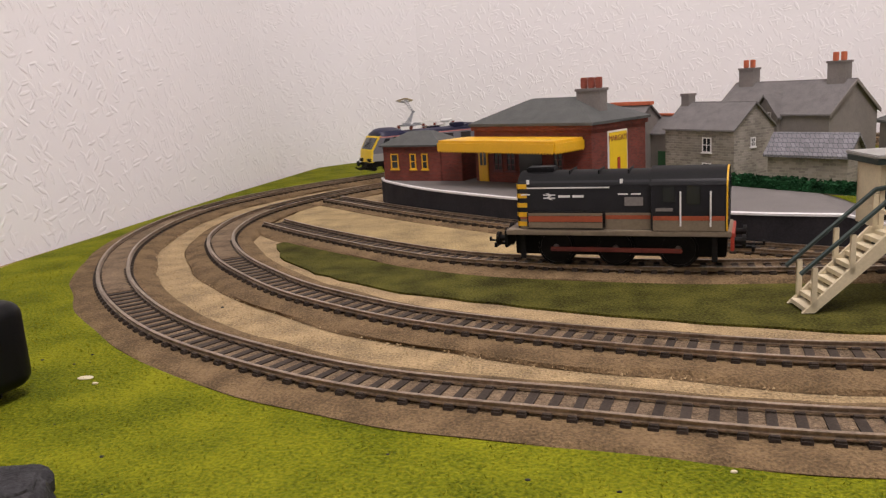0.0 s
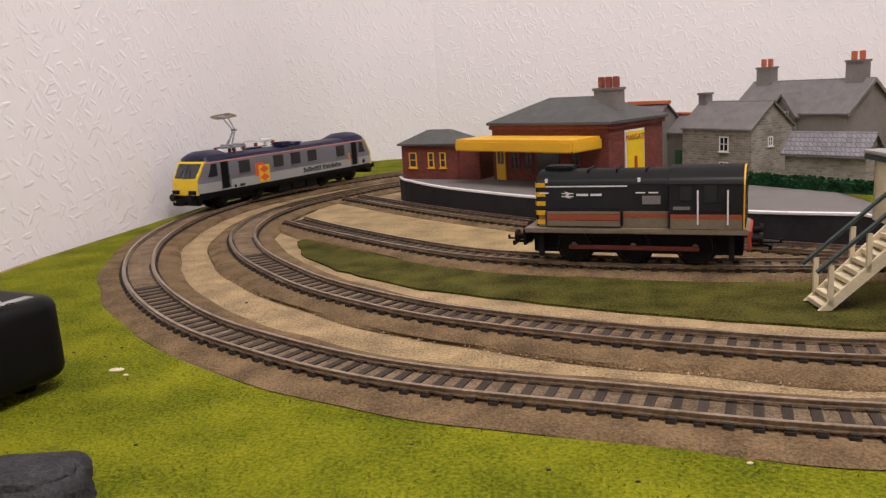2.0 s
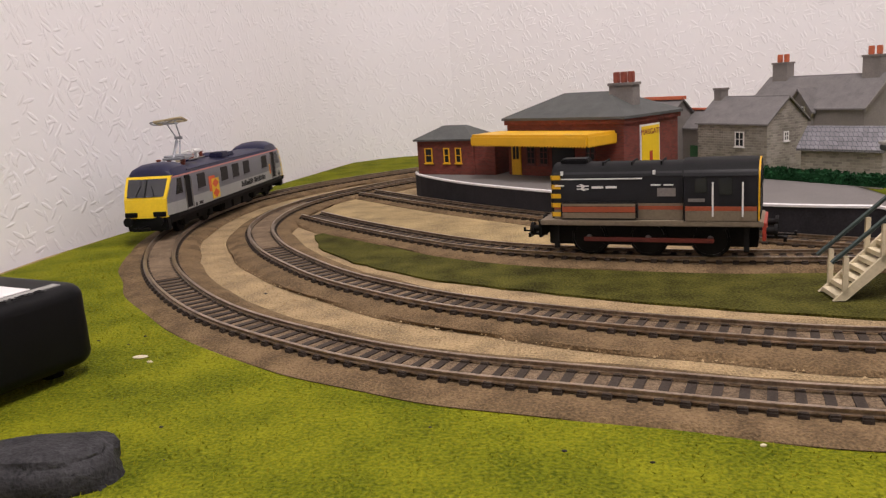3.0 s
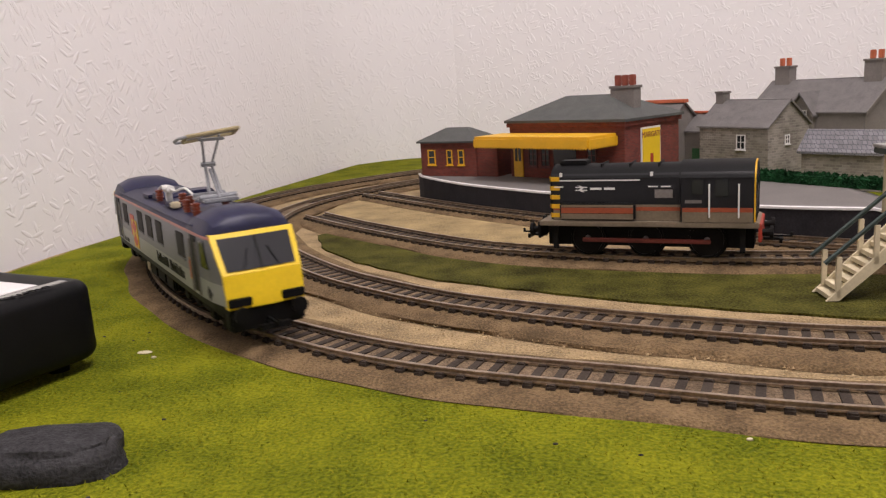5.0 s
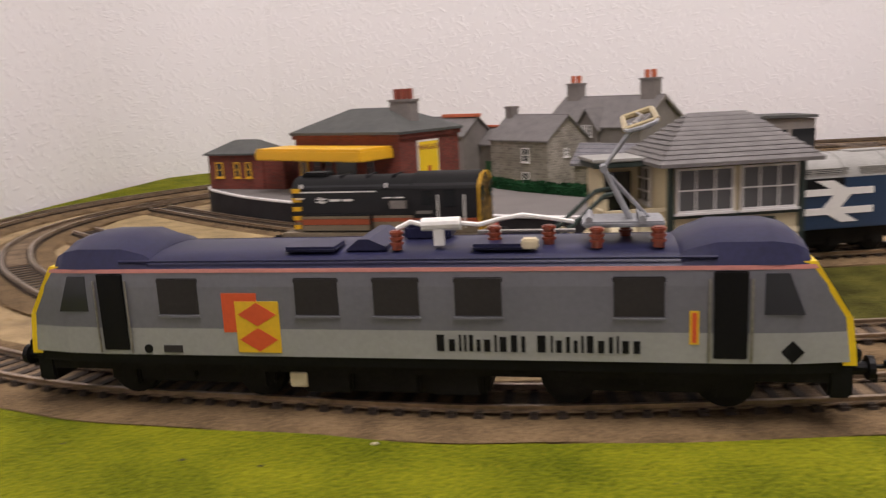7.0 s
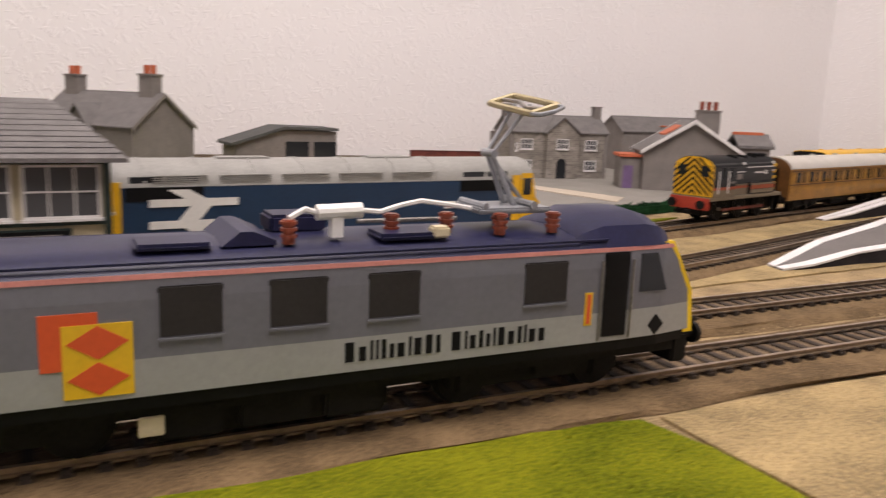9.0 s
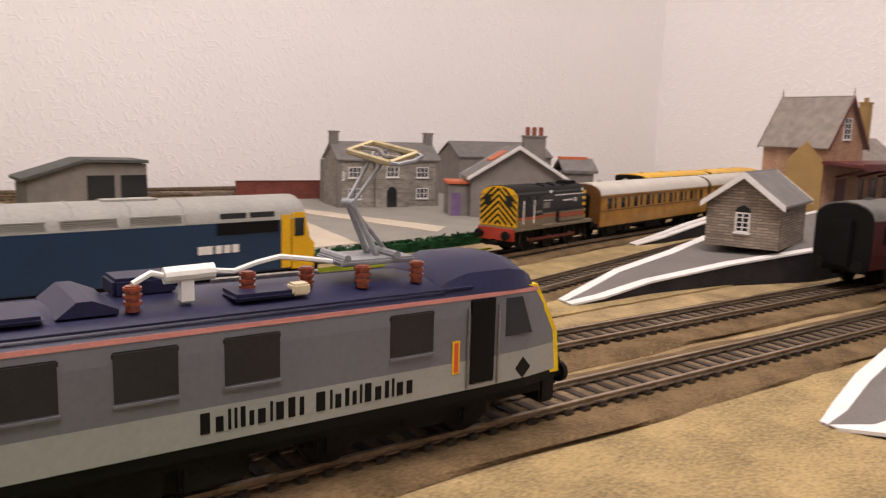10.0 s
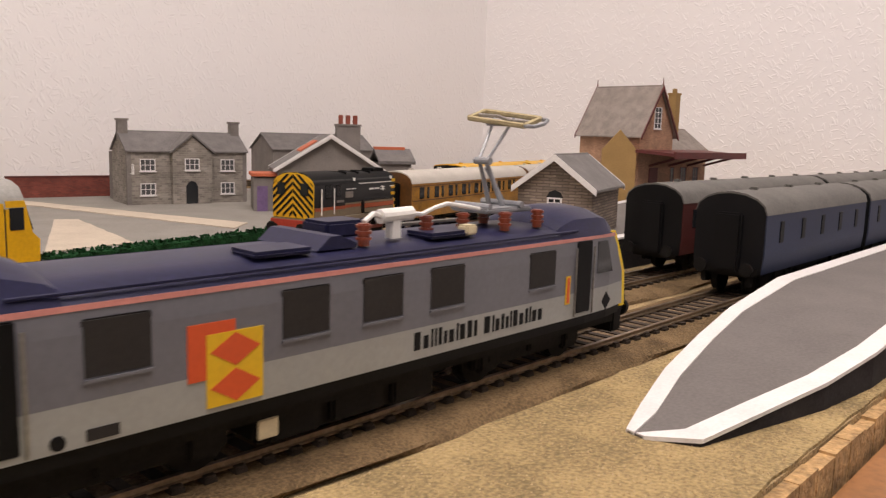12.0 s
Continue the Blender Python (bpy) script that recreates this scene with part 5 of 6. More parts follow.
def electric(name, label):
    """A grey electric locomotive with raked yellow cab fronts, navy roof and a raised pantograph; front at +x."""
    t = thing(name, label, "locomotive")
    st_x = [-118, -116.5, -109, -104, -90, 90, 104, 109, 116.5, 118]

    def inset(x, z):
        """How far the raked front lies back at a height."""
        rake = 0.0 if z < 15 else (z - 15) * 0.12 if z < 27 else 1.44 + (z - 27) * 0.62
        return rake

    def clampx(x, z):
        lim = 118 - inset(x, z)
        return max(-lim, min(lim, x))

    def wid(x, z):
        ax = abs(x)
        w = 18.0 - (0 if ax < 100 else (ax - 100) * 0.16)
        return w - (0 if z < 38 else (z - 38) * 0.12)

    def band(n, z0, z1, mat_, lab, proud=0.0, grid=2):
        for s in (-1, 1):
            bm = B()
            rings = []
            for x in st_x:
                zs = [z0 + (z1 - z0) * k / grid for k in range(grid + 1)]
                rings.append([(clampx(x, z), s * (wid(clampx(x, z), z) + proud), z) for z in zs] + [(clampx(x, z), s * 4.0, z) for z in zs[::-1]])
            loft(bm, rings)
            part(n, bm, mat_, t, lab)
    band("lower_side", 15.4, 23.6, M_LTGREY, "pale grey lower side")
    band("upper_side", 23.6, 40.2, M_MIDGREY, "mid grey upper side", grid=4)
    band("cantrail_stripe", 40.2, 41.3, M_PINK, "pale red cantrail stripe", 0.15, 1)
    band("sole_bar", 12.4, 15.4, M_BLACK, "black sole bar", -0.6, 1)
    part("floor_pan", box(B(), -112, 112, -15, 15, 9.5, 14.0), M_UNDER, t)
    # roof: flat middle with a well, domed over the cabs
    def roof_ring(x, top):
        w = wid(clampx(x, 41.3), 41.3)
        return [(clampx(x, 41.3), -w, 41.3), (x, -w * 0.86, 41.3 + (top - 41.3) * 0.62), (x, -w * 0.5, 41.3 + (top - 41.3) * 0.92), (x, 0, top), (x, w * 0.5, 41.3 + (top - 41.3) * 0.92),
                (x, w * 0.86, 41.3 + (top - 41.3) * 0.62), (clampx(x, 41.3), w, 41.3)]
    part("roof", loft(B(), [roof_ring(x, 45.4) for x in (-84, -40, 0, 40, 76)]), M_NAVY, t, "navy blue roof", smooth=True)
    for s in (-1, 1):
        rings = [roof_ring(s * x, z) for x, z in ((75, 45.5), (77, 47.4), (84, 50.2), (98, 50.3), (103, 49.0), (106, 46.5), (107, 42.2))]
        part("cab_dome", loft(B(), rings), M_NAVY, t, "domed navy cab roof", smooth=True)
        # yellow front: nose panel below, screen frame above
        def fx(z):
            return s * (118.25 - inset(0, z))
        def fw(z):
            return wid(fx(z), z) + 0.22
        bm = B()
        loft(bm, [[(fx(z) - s * 3, -fw(z), z), (fx(z) + s * 0.3, -fw(z), z), (fx(z) + s * 1.1, 0, z), (fx(z) + s * 0.3, fw(z), z), (fx(z) - s * 3, fw(z), z)] for z in (14.4, 16, 20, 27.3)])
        part("nose_panel", bm, M_BRIGHT, t, "bright yellow nose panel")
        bm = B()
        loft(bm, [[(fx(z) - s * 3, -fw(z), z), (fx(z) + s * 0.2, -fw(z), z), (fx(z) + s * 0.8, 0, z), (fx(z) + s * 0.2, fw(z), z), (fx(z) - s * 3, fw(z), z)] for z in (27.4, 34, 40, 42.0)])
        fr = part("screen_surround", bm, M_BRIGHT, t, "yellow windscreen surround")
        bm = B()
        loft(bm, [[(fx(z) - s * 1, -fw(z) + 2.2, z), (fx(z) + s * 0.7, -fw(z) + 2.2, z), (fx(z) + s * 1.25, 0, z), (fx(z) + s * 0.7, fw(z) - 2.2, z), (fx(z) - s * 1, fw(z) - 2.2, z)] for z in (28.6, 34, 40.4)])
        part("windscreen", bm, M_SCREEN, fr, "dark windscreen glass")
        bm = B()
        loft(bm, [[(fx(z) - s * 1, -0.45, z), (fx(z) + s * 1.5, -0.45, z), (fx(z) + s * 1.5, 0.45, z), (fx(z) - s * 1, 0.45, z)] for z in (28.6, 34, 40.4)])
        part("screen_pillar", bm, M_INK, fr, "black centre pillar")
        for y in (-7.0, 7.0):
            part("wiper", rod(B(), (fx(28.8) + s * 1.2, y, 28.8), (fx(36) + s * 1.5, y * 0.55, 36.0), 0.25, 5), M_BLACK, fr, "black wiper")
        for y in (-10.5, 10.5):
            part("headlight", box(B(), fx(17) - s * 1 if s > 0 else fx(17) - 1.6, fx(17) + 1.6 if s > 0 else fx(17) + 1.0, y - 4.6, y + 4.6, 15.2, 18.6, 0.4), M_BLACK, t, "black headlight housing")
        part("front_skirt", box(B(), s * 112 if s > 0 else -118, 118 if s > 0 else -112, -15, 15, 5.2, 14.2, 0.8), M_BLACK, t, "black front skirt")
        buffers(t, s * 117.5, s, M_BLACK, 12.6)
        hook(t, s * 118, s, 7.5)
    for s in (-1, 1):
        def o(a, b, z=30):
            w = wid(0, z)
            return (min(s * (w + a), s * (w + b)), max(s * (w + a), s * (w + b)))
        for x0, x1 in ((-72.3, -59.2), (-30.1, -16.8), (-7.2, 6.3), (15.7, 29.1), (57.8, 71.3)):
            y0, y1 = o(-0.4, 0.25)
            g = part("grille", box(B(), x0, x1, y0, y1, 27.6, 38.6, 0.5), M_GRILLE, t, "dark recessed grille")
            part("grille_sill", box(B(), x0, x1, *o(0.1, 0.6), 27.0, 27.6), M_MIDGREY, g)
        for x0, x1 in ((83, 91.5), (-91.5, -83)):
            part("cab_door", box(B(), x0, x1, *o(-0.5, 0.3), 16.6, 40.0, 0.3), M_BLACK, t, "dark cab doorway")
            for xx in (x0 - 0.9, x1 + 0.9):
                part("door_handrail", rod(B(), (xx, s * 18.5, 16), (xx, s * 18.5, 38), 0.35, 6), M_STEEL, t)
        for x0, x1 in ((96, 105.5), (-105.5, -96)):
            sg = 1 if x0 > 0 else -1
            q = [(sg * 95.5, 28.5), (sg * 105.2, 28.5), (sg * 101.2, 39.2), (sg * 95.5, 39.2)]
            part("cab_side_window", prism(B(), q, *o(-1.4, -0.1, 34), "y"), M_PANE, t, "dark cab side window")
        # large red and yellow diamond decal, word bars, small marks
        turn = 1 if s < 0 else -1
        y0, y1 = o(-0.1, 0.22)
        y2, y3 = o(0.05, 0.36)
        y4, y5 = o(0.2, 0.5)
        part("red_square", box(B(), *sorted((turn * -52.2, turn * -41.5)), y0, y1, 22.6, 34.2), M_REDLOGO, t, "red decal square")
        yl = part("yellow_square", box(B(), *sorted((turn * -48.2, turn * -35)), y2, y3, 16.6, 31.8), M_YELLOGO, t, "yellow decal square")
        for z in (28.0, 20.5):
            part("diamond", prism(B(), [(turn * -47.4, z), (turn * -41.6, z + 3.5), (turn * -35.8, z), (turn * -41.6, z - 3.5)], y4, y5, "y"), M_REDLOGO, yl, "red diamond")
        x = 10.4
        for word_ in ((2.8, 4.7), (2.2, 3.4), (0.8, 4.7), (0.8, 4.7), (1.4, 4.7), (1.4, 3.4), (2.3, 3.4), (0.8, 4.7), (2.4, 4.2), (2.2, 4.7), (1.4, 4.4), (1.6, 0),
                      (3.0, 4.7), (0.8, 4.7), (2.0, 3.4), (1.4, 4.4), (1.4, 3.4), (0.8, 4.7), (2.3, 4.7), (2.2, 3.4), (1.4, 4.4), (0.8, 4.7), (2.3, 3.4), (2.2, 3.4)):
            if word_[1]:
                a, b = sorted((turn * x, turn * (x + word_[0] * 0.76)))
                part("lettering_bar", box(B(), a, b, y0, y1, 17.8, 17.8 + word_[1]), M_INK, t, "black lettering bar")
            x += word_[0] + 0.62
        part("orange_panel", box(B(), *sorted((turn * 77.2, turn * 79.6)), y0, y1, 20.5, 29.5), M_YELLOGO, t, "orange notice")
        part("orange_notice", box(B(), *sorted((turn * 77.8, turn * 79.0)), y2, y3, 21, 29), M_REDLOGO, t)
        part("depot_diamond", prism(B(), [(turn * 99.6, 18.5), (turn * 102.5, 21.6), (turn * 105.4, 18.5), (turn * 102.5, 15.4)], *o(-1.2, -0.45), "y"), M_INK, t, "black diamond emblem")
        part("number_bar", box(B(), *sorted((turn * -72, turn * -66)), y0, y1, 16.2, 18.4), M_GRILLE, t, "grey number bar")
        part("round_mark", rod(B(), (turn * -77, y0, 17.2), (turn * -77, y1, 17.2), 1.4, 12), M_INK, t)
        part("roof_gutter", rod(B(), (-84, s * 17.0, 43.4), (84, s * 17.0, 43.4), 0.4, 6), M_NAVY, t)
    # roof equipment
    for x0, x1, z in ((-34, -18, 46.5), (20, 36, 46.7)):
        part("roof_pod", box(B(), x0, x1, -14, -3, 45, z, 1.0), M_NAVY, t, "flat navy roof pod")
    part("roof_fairing", prism(B(), [(-16, 45), (-4, 45), (-4, 46), (-9, 48.2), (-12, 48.2)], -12, 12, "y"), M_NAVY, t, "sloping navy fairing")
    part("resistor_box", box(B(), -2, 12, 2, 13, 45, 49.5, 0.8), M_NAVY, t)
    ins = [(-1, -11), (26, -6), (41, -6), (46, 7), (62, 4), (54, -11), (70, -11)]
    for x, y in ins[:2] + ins[2:7:2] + ins[5:6]:
        bm = rod(B(), (x, y, 45.0), (x, y, 50.5), 1.5, 12)
        for z in (46.5, 48, 49.5):
            rod(bm, (x, y, z), (x, y, z + 0.7), 2.0, 12)
        part("insulator", bm, M_INSUL, t, "glossy brown insulator")
    part("transformer_tube", rod(B(), (6, -9, 51.6), (17, -9, 51.9), 1.9, 12), M_WIREW, t, "white roof cylinder")
    part("tube_stand", box(B(), 9.4, 12.2, -10.4, -7.6, 45.8, 51), M_WIREW, t)
    part("roof_cable", tube(B(), [(-1, -11, 50.8), (3, -10, 52.6), (6, -9, 51.6)], 0.7), M_WIREW, t, "white roof cable")
    part("roof_cable", tube(B(), [(17, -9, 51.9), (22, -8, 51.2), (28, -7, 52.6), (34, -6, 53.4), (41, -6, 52.4), (48, -6, 51.2)], 0.65), M_WIREW, t, "white roof cable")
    part("yellow_block", box(B(), 34, 38.5, -14, -10, 45.2, 48.0, 0.5), M_CREAM, t, "pale yellow block")
    part("earth_strip", rod(B(), (20, 2, 47.4), (48, 2, 47.4), 0.6, 6), M_STEEL, t)
    pan = part("pantograph", box(B(), 50, 72, -7.5, 7.5, 49.6, 51.2, 0.5), M_PANTO, t, "pale grey raised pantograph")
    base_x, knee, head = 63, (56, 65), (65.5, 78)
    for y in (-2.6, 2.6):
        part("lower_arm", rod(B(), (base_x, y, 51), (knee[0], y * 0.5, knee[1]), 0.85, 8, 0.65), M_PANTO, pan)
    part("thrust_rod", rod(B(), (base_x + 5, 0, 51), (knee[0] + 1.5, 0, knee[1] - 2), 0.6, 6), M_PANTO, pan)
    part("knee_joint", rod(B(), (knee[0], -3.0, knee[1]), (knee[0], 3.0, knee[1]), 1.1, 10), M_PANTO, pan)
    for y in (-1.6, 1.6):
        part("upper_arm", rod(B(), (knee[0], y, knee[1]), (head[0], y * 2.4, head[1]), 0.5, 8), M_PANTO, pan)
    HT = lambda dx, y: (head[0] + dx, y, head[1] + 0.3 * dx + 0.1 * y)
    hd = part("collector_head", tube(B(), [HT(-4, -11), HT(-4, 11)], 0.85), M_PANHEAD, pan, "brassy cream collector frame")
    part("collector_bar", tube(B(), [HT(4, -11), HT(4, 11)], 0.85), M_PANHEAD, hd)
    for y in (-11, 11):
        part("collector_tie", rod(B(), HT(-4, y), HT(4, y), 0.9, 6), M_PANHEAD, hd)
    part("collector_horn", tube(B(), [HT(-4, -11), HT(-3.4, -14), HT(0, -15.3), HT(3.4, -14), HT(4, -11)], 0.6), M_PANTO, hd)
    part("collector_strip", tube(B(), [HT(0, -10.5), HT(-1.5, -4), HT(1, 3), HT(0, 10.5)], 0.6), M_STEEL, hd)
    part("spring_box", box(B(), head[0] - 3, head[0] + 3, -5, 5, head[1] - 2.4, head[1] - 1.2, 0.3), M_PANTO, hd)
    part("cross_tube", rod(B(), (52, -7, 51.6), (52, 7, 51.6), 1.0), M_PANTO, pan)
    part("cross_tube", rod(B(), (66, -8, 51.8), (66, 8, 51.8), 1.1), M_PANTO, pan)
    # underneath
    for x in (-67, 67):
        bogie(t, x, (-21, 21), 7.4)
    part("transformer_tank", box(B(), -33, 24, -12.5, 12.5, 2.6, 10, 1.2), M_UNDER, t, "black underfloor tank")
    for s in (-1, 1):
        for x0, x1, z0 in ((-31, -16, 3.2), (-13, 4, 3.6), (7, 22, 3.2)):
            part("equipment_box", box(B(), x0, x1, *sorted((s * 12, s * 14.6)), z0, 10.2, 0.8), M_UNDER, t)
    part("trailing_tab", box(B(), -34.5, -29, -15.6, -15.0, 5.2, 9.8, 0.4), M_CREAM, t, "scrap of cream packing under the frame")
    return t


LOCO = electric("electric_locomotive", "grey electric locomotive with yellow cab ends, navy roof and raised pantograph")


def heavy_diesel(name, label, m):
    t = thing(name, label, "locomotive", m)
    part("body", box(B(), -112, 112, -17.4, 17.4, 14, 41, 0.6), M_BLUE, t, "rail blue body side")
    roof = [(-17.4, 40.6), (-16.4, 45.5), (-12.5, 49.6), (-6, 51.8), (0, 52.3), (6, 51.8), (12.5, 49.6), (16.4, 45.5), (17.4, 40.6)]
    part("roof", loft(B(), [ring_yz(-120, roof), ring_yz(120, roof)]), M_ROOFLT, t, "pale grey roof", smooth=True)
    for x in range(-96, 70, 25):
        part("roof_rib", loft(B(), [ring_yz(x, [(y * 1.012, z + 0.4) for y, z in roof]), ring_yz(x + 1.2, [(y * 1.012, z + 0.4) for y, z in roof])]), M_ROOFLT, t)
    for x in (-60, 20):
        part("roof_hatch", box(B(), x, x + 26, -5, 5, 51, 52.8, 0.4), M_ROOFLT, t)
    for s in (-1, 1):
        part("cab", prism(B(), [(s * 112.2, 14), (s * 125.5, 14), (s * 126, 27), (s * 123, 30), (s * 120, 44), (s * 112.2, 44)], -17.3, 17.3, "y"), M_YELLOW, t, "yellow cab end")
        part("windscreen", prism(B(), [(s * 124.0, 31), (s * 124.6, 31), (s * 121.6, 42.2), (s * 121.0, 42.2)], -14.5, 14.5, "y"), M_PANE, t, "dark windscreen")
        for y in (-17.6, 17.2):
            part("cab_window", box(B(), s * 116.5 - 3, s * 116.5 + 3, y, y + 0.4, 31.5, 41, 0.2), M_PANE, t, "dark cab window")
            part("cab_door", box(B(), s * 108.5 - 2.8, s * 108.5 + 2.8, y - 0.1, y + 0.5, 15, 43), M_YELLOW, t, "yellow cab door")
            part("window_surround", box(B(), min(s * 70, s * 104), max(s * 70, s * 104), y - 0.1, y + 0.5, 34.5, 40.5), M_INK, t, "black grille panel")
            part("roof_window", box(B(), min(s * 72, s * 86), max(s * 72, s * 86), y + (0.5 if y < 0 else -0.6), y + (0.9 if y < 0 else 0.0), 42.4, 45.2), M_PANE, t)
            part("roof_window", box(B(), min(s * 88, s * 102), max(s * 88, s * 102), y + (0.5 if y < 0 else -0.6), y + (0.9 if y < 0 else 0.0), 42.4, 45.2), M_PANE, t)
        buffers(t, s * 124, s, M_BLACK)
        part("skirt", box(B(), min(s * 112, s * 124), max(s * 112, s * 124), -15, 15, 6, 13.9, 0.6), M_BLACK, t)
    for s, turn in ((-1, 1), (1, -1)):
        bm = double_arrow(B(), -74, -17.45, 28.5, 40, 0.35)
        part("arrow_emblem", bm, M_WIREW, t, "large white double arrow emblem", at=pose(0, 0, 0, 0, 0, 0 if s < 0 else 180))
        for x, w in ((60, 7.5), (69, 3.4), (73.5, 3.4), (78, 3.4)):
            part("number_bar", box(B(), *sorted((turn * x, turn * (x + w))), *sorted((s * 17.3, s * 17.75)), 25.5, 29.5), M_WIREW, t, "white number bar")
        for k in range(5):
            g = B()
            for j in range(5):
                box(g, -92 + k * 30, -68 + k * 30, *sorted((s * 16.2, s * 17.3)), 41.6 + j * 0.9, 42.1 + j * 0.9)
            part("roof_louvre", g, M_ROOFLT, t, "louvred roof panel")
    part("underframe", box(B(), -110, 110, -14, 14, 9, 13.9), M_UNDER, t)
    for x in (-72, 72):
        bogie(t, x, (-24, 0, 24), 7.0)
    part("fuel_tank", box(B(), -28, 28, -13.5, 13.5, 2.5, 9.5, 1.5), M_UNDER, t)
    return t


heavy_diesel("diesel_locomotive", "rail blue diesel locomotive with grey roof and yellow cabs", on_line(SIDING, along(SIDING, 0.336, 0.381)) @ Matrix.Scale(0.94, 4))


def coach(name, label, line, s_mid, length, side, roof_mat, windows=(), lower=None, end=M_BLACK, height=50, vents=True, group="coaches", size=1.0):
    t = thing(name, label, "railway coach", on_line(line, s_mid, base=length * 0.66 / 1000) @ Matrix.Scale(size, 4), group)
    h = length / 2
    sec = [(-16.5, 11.5), (-17.4, 20), (-17.2, 40), (17.2, 40), (17.4, 20), (16.5, 11.5)]
    part("body", loft(B(), [ring_yz(-h + 0.6, sec), ring_yz(h - 0.6, sec)]), side, t)
    rf = [(-17.6, 39.6)] + [(-17.6 * math.cos(math.pi * k / 8), 40 + (height - 40) * math.sin(math.pi * k / 8)) for k in range(1, 8)] + [(17.6, 39.6)]
    part("roof", loft(B(), [ring_yz(-h, rf), ring_yz(h, rf)]), roof_mat, t, smooth=True)
    for s in (-1, 1):
        part("end_wall", prism(B(), [(-16.4, 11.5), (-17, 20), (-16.9, 40)] + [(-16.9 * math.cos(math.pi * k / 8), 40 + (height - 41) * math.sin(math.pi * k / 8)) for k in range(1, 8)] + [(16.9, 40), (17, 20), (16.4, 11.5)], min(s * (h - 0.5), s * (h + 0.3)), max(s * (h - 0.5), s * (h + 0.3)), "x"), end, t, "dark coach end")
        part("gangway", box(B(), min(s * h, s * (h + 3)), max(s * h, s * (h + 3)), -6.5, 6.5, 12, 40, 1.0), M_BLACK, t, "black gangway")
        buffers(t, s * (h - 1), s, M_UNDER)
        part("end_beam", box(B(), min(s * (h - 1), s * h + s * 0.6), max(s * (h - 1), s * h + s * 0.6), -15, 15, 10.5, 14.5), M_UNDER, t)
        if lower:
            part("waist_rail", box(B(), -h + 1, h - 1, *sorted((s * 17.2, s * 17.8)), 25.2, 26.0), lower, t)
            part("waist_rail", box(B(), -h + 1, h - 1, *sorted((s * 17.1, s * 17.7)), 37.2, 38.0), lower, t)
        for a, b, z0, z1 in windows:
            part("coach_window", box(B(), a, b, *sorted((s * 17.0, s * 17.65)), z0, z1, 0.2), M_INK if side is M_VANBLUE else M_PANE, t, "dark coach window")
    if vents:
        for k in range(int(length / 48)):
            part("roof_vent", box(B(), -h + 24 + k * 48, -h + 28 + k * 48, -2.0, 2.0, height - 0.4, height + 1.2, 0.6), roof_mat, t)
    part("underframe", box(B(), -h + 4, h - 4, -13, 13, 8.5, 11.4), M_UNDER, t)
    for x in (-h * 0.66, h * 0.66):
        bogie(t, x, (-16, 16), 6.2)
    part("battery_box", box(B(), -20, 12, -13, 13, 3.5, 8.4, 0.6), M_UNDER, t)
    return t


tw = []
for k in range(17):
    tw.append((-104 + k * 12.4, -104 + k * 12.4 + (7.4 if k % 2 == 0 else 3.4), 27, 36.5))
s_t = along(SIDING, 0.672, 0.449)
coach("wooden_coach", "varnished teak coach with an off-white roof", SIDING, s_t + 0.170, 232, M_TEAK, M_ROOFWHITE, tw, M_TEAKDK, M_TEAKDK, size=0.9)
coach("wooden_coach", "varnished teak coach with an off-white roof", SIDING, s_t + 0.388, 232, M_TEAK, M_ROOFWHITE, tw, M_TEAKDK, M_TEAKDK, size=0.9)
s_v = along(OUTER, 0.699, 0.194)
vw = [(-62 + k * 30, -57 + k * 30, 25.5, 36) for k in range(5)]
coach("blue_van", "dull blue parcels van with a weathered grey roof at the platform", OUTER, s_v + 0.083, 160, M_VANBLUE, M_COACHROOF, vw, None, M_INK)
coach("blue_van", "dull blue parcels van with a weathered grey roof at the platform", OUTER, s_v + 0.252, 160, M_VANBLUE, M_COACHROOF, vw, None, M_INK)
coach("blue_van", "dull blue parcels van with a weathered grey roof at the platform", OUTER, s_v + 0.421, 160, M_VANBLUE, M_ROOFLT, vw, None, M_INK)
s_m = along(INNER, 0.726, 0.2495)
mw = [(-108 + k * 18, -97 + k * 18, 26, 36) for k in range(12)]
coach("maroon_coach", "dark maroon coach with a weathered grey roof at the platform", INNER, s_m + 0.122, 240, M_COACHRED, M_COACHROOF, mw, None, M_BLACK)
coach("maroon_coach", "dark maroon coach with a weathered grey roof at the platform", INNER, s_m + 0.371, 240, M_COACHRED, M_COACHROOF, mw, None, M_BLACK)

YARD_ROAD = course([(0.80, 0.548), (0.95, 0.583), (1.1, 0.62), (1.4, 0.70)])
bed_of("yard_road_bed", YARD_ROAD, "brown ballast under the back siding", half=17)
lay("yard_road", YARD_ROAD, "back siding track beside the yard")
s_y = along(YARD_ROAD, 1.0, 0.595)
for ds in (0.0, 0.175):
    coach("yellow_wagon", "yellow departmental wagon in yellow and black behind the wooden coaches", YARD_ROAD, s_y + ds, 165, M_INK, M_YELLOW, [(-70 + k * 24, -54 + k * 24, 26, 38) for k in range(6)], None, M_INK, height=43, group="yellow wagons")

# ---- things on the near edge ----
ctl = thing("hand_controller", "black plastic train controller with a white label", "controller", pose(-0.170, 0.256, 0.0055, 0, 0, 160))


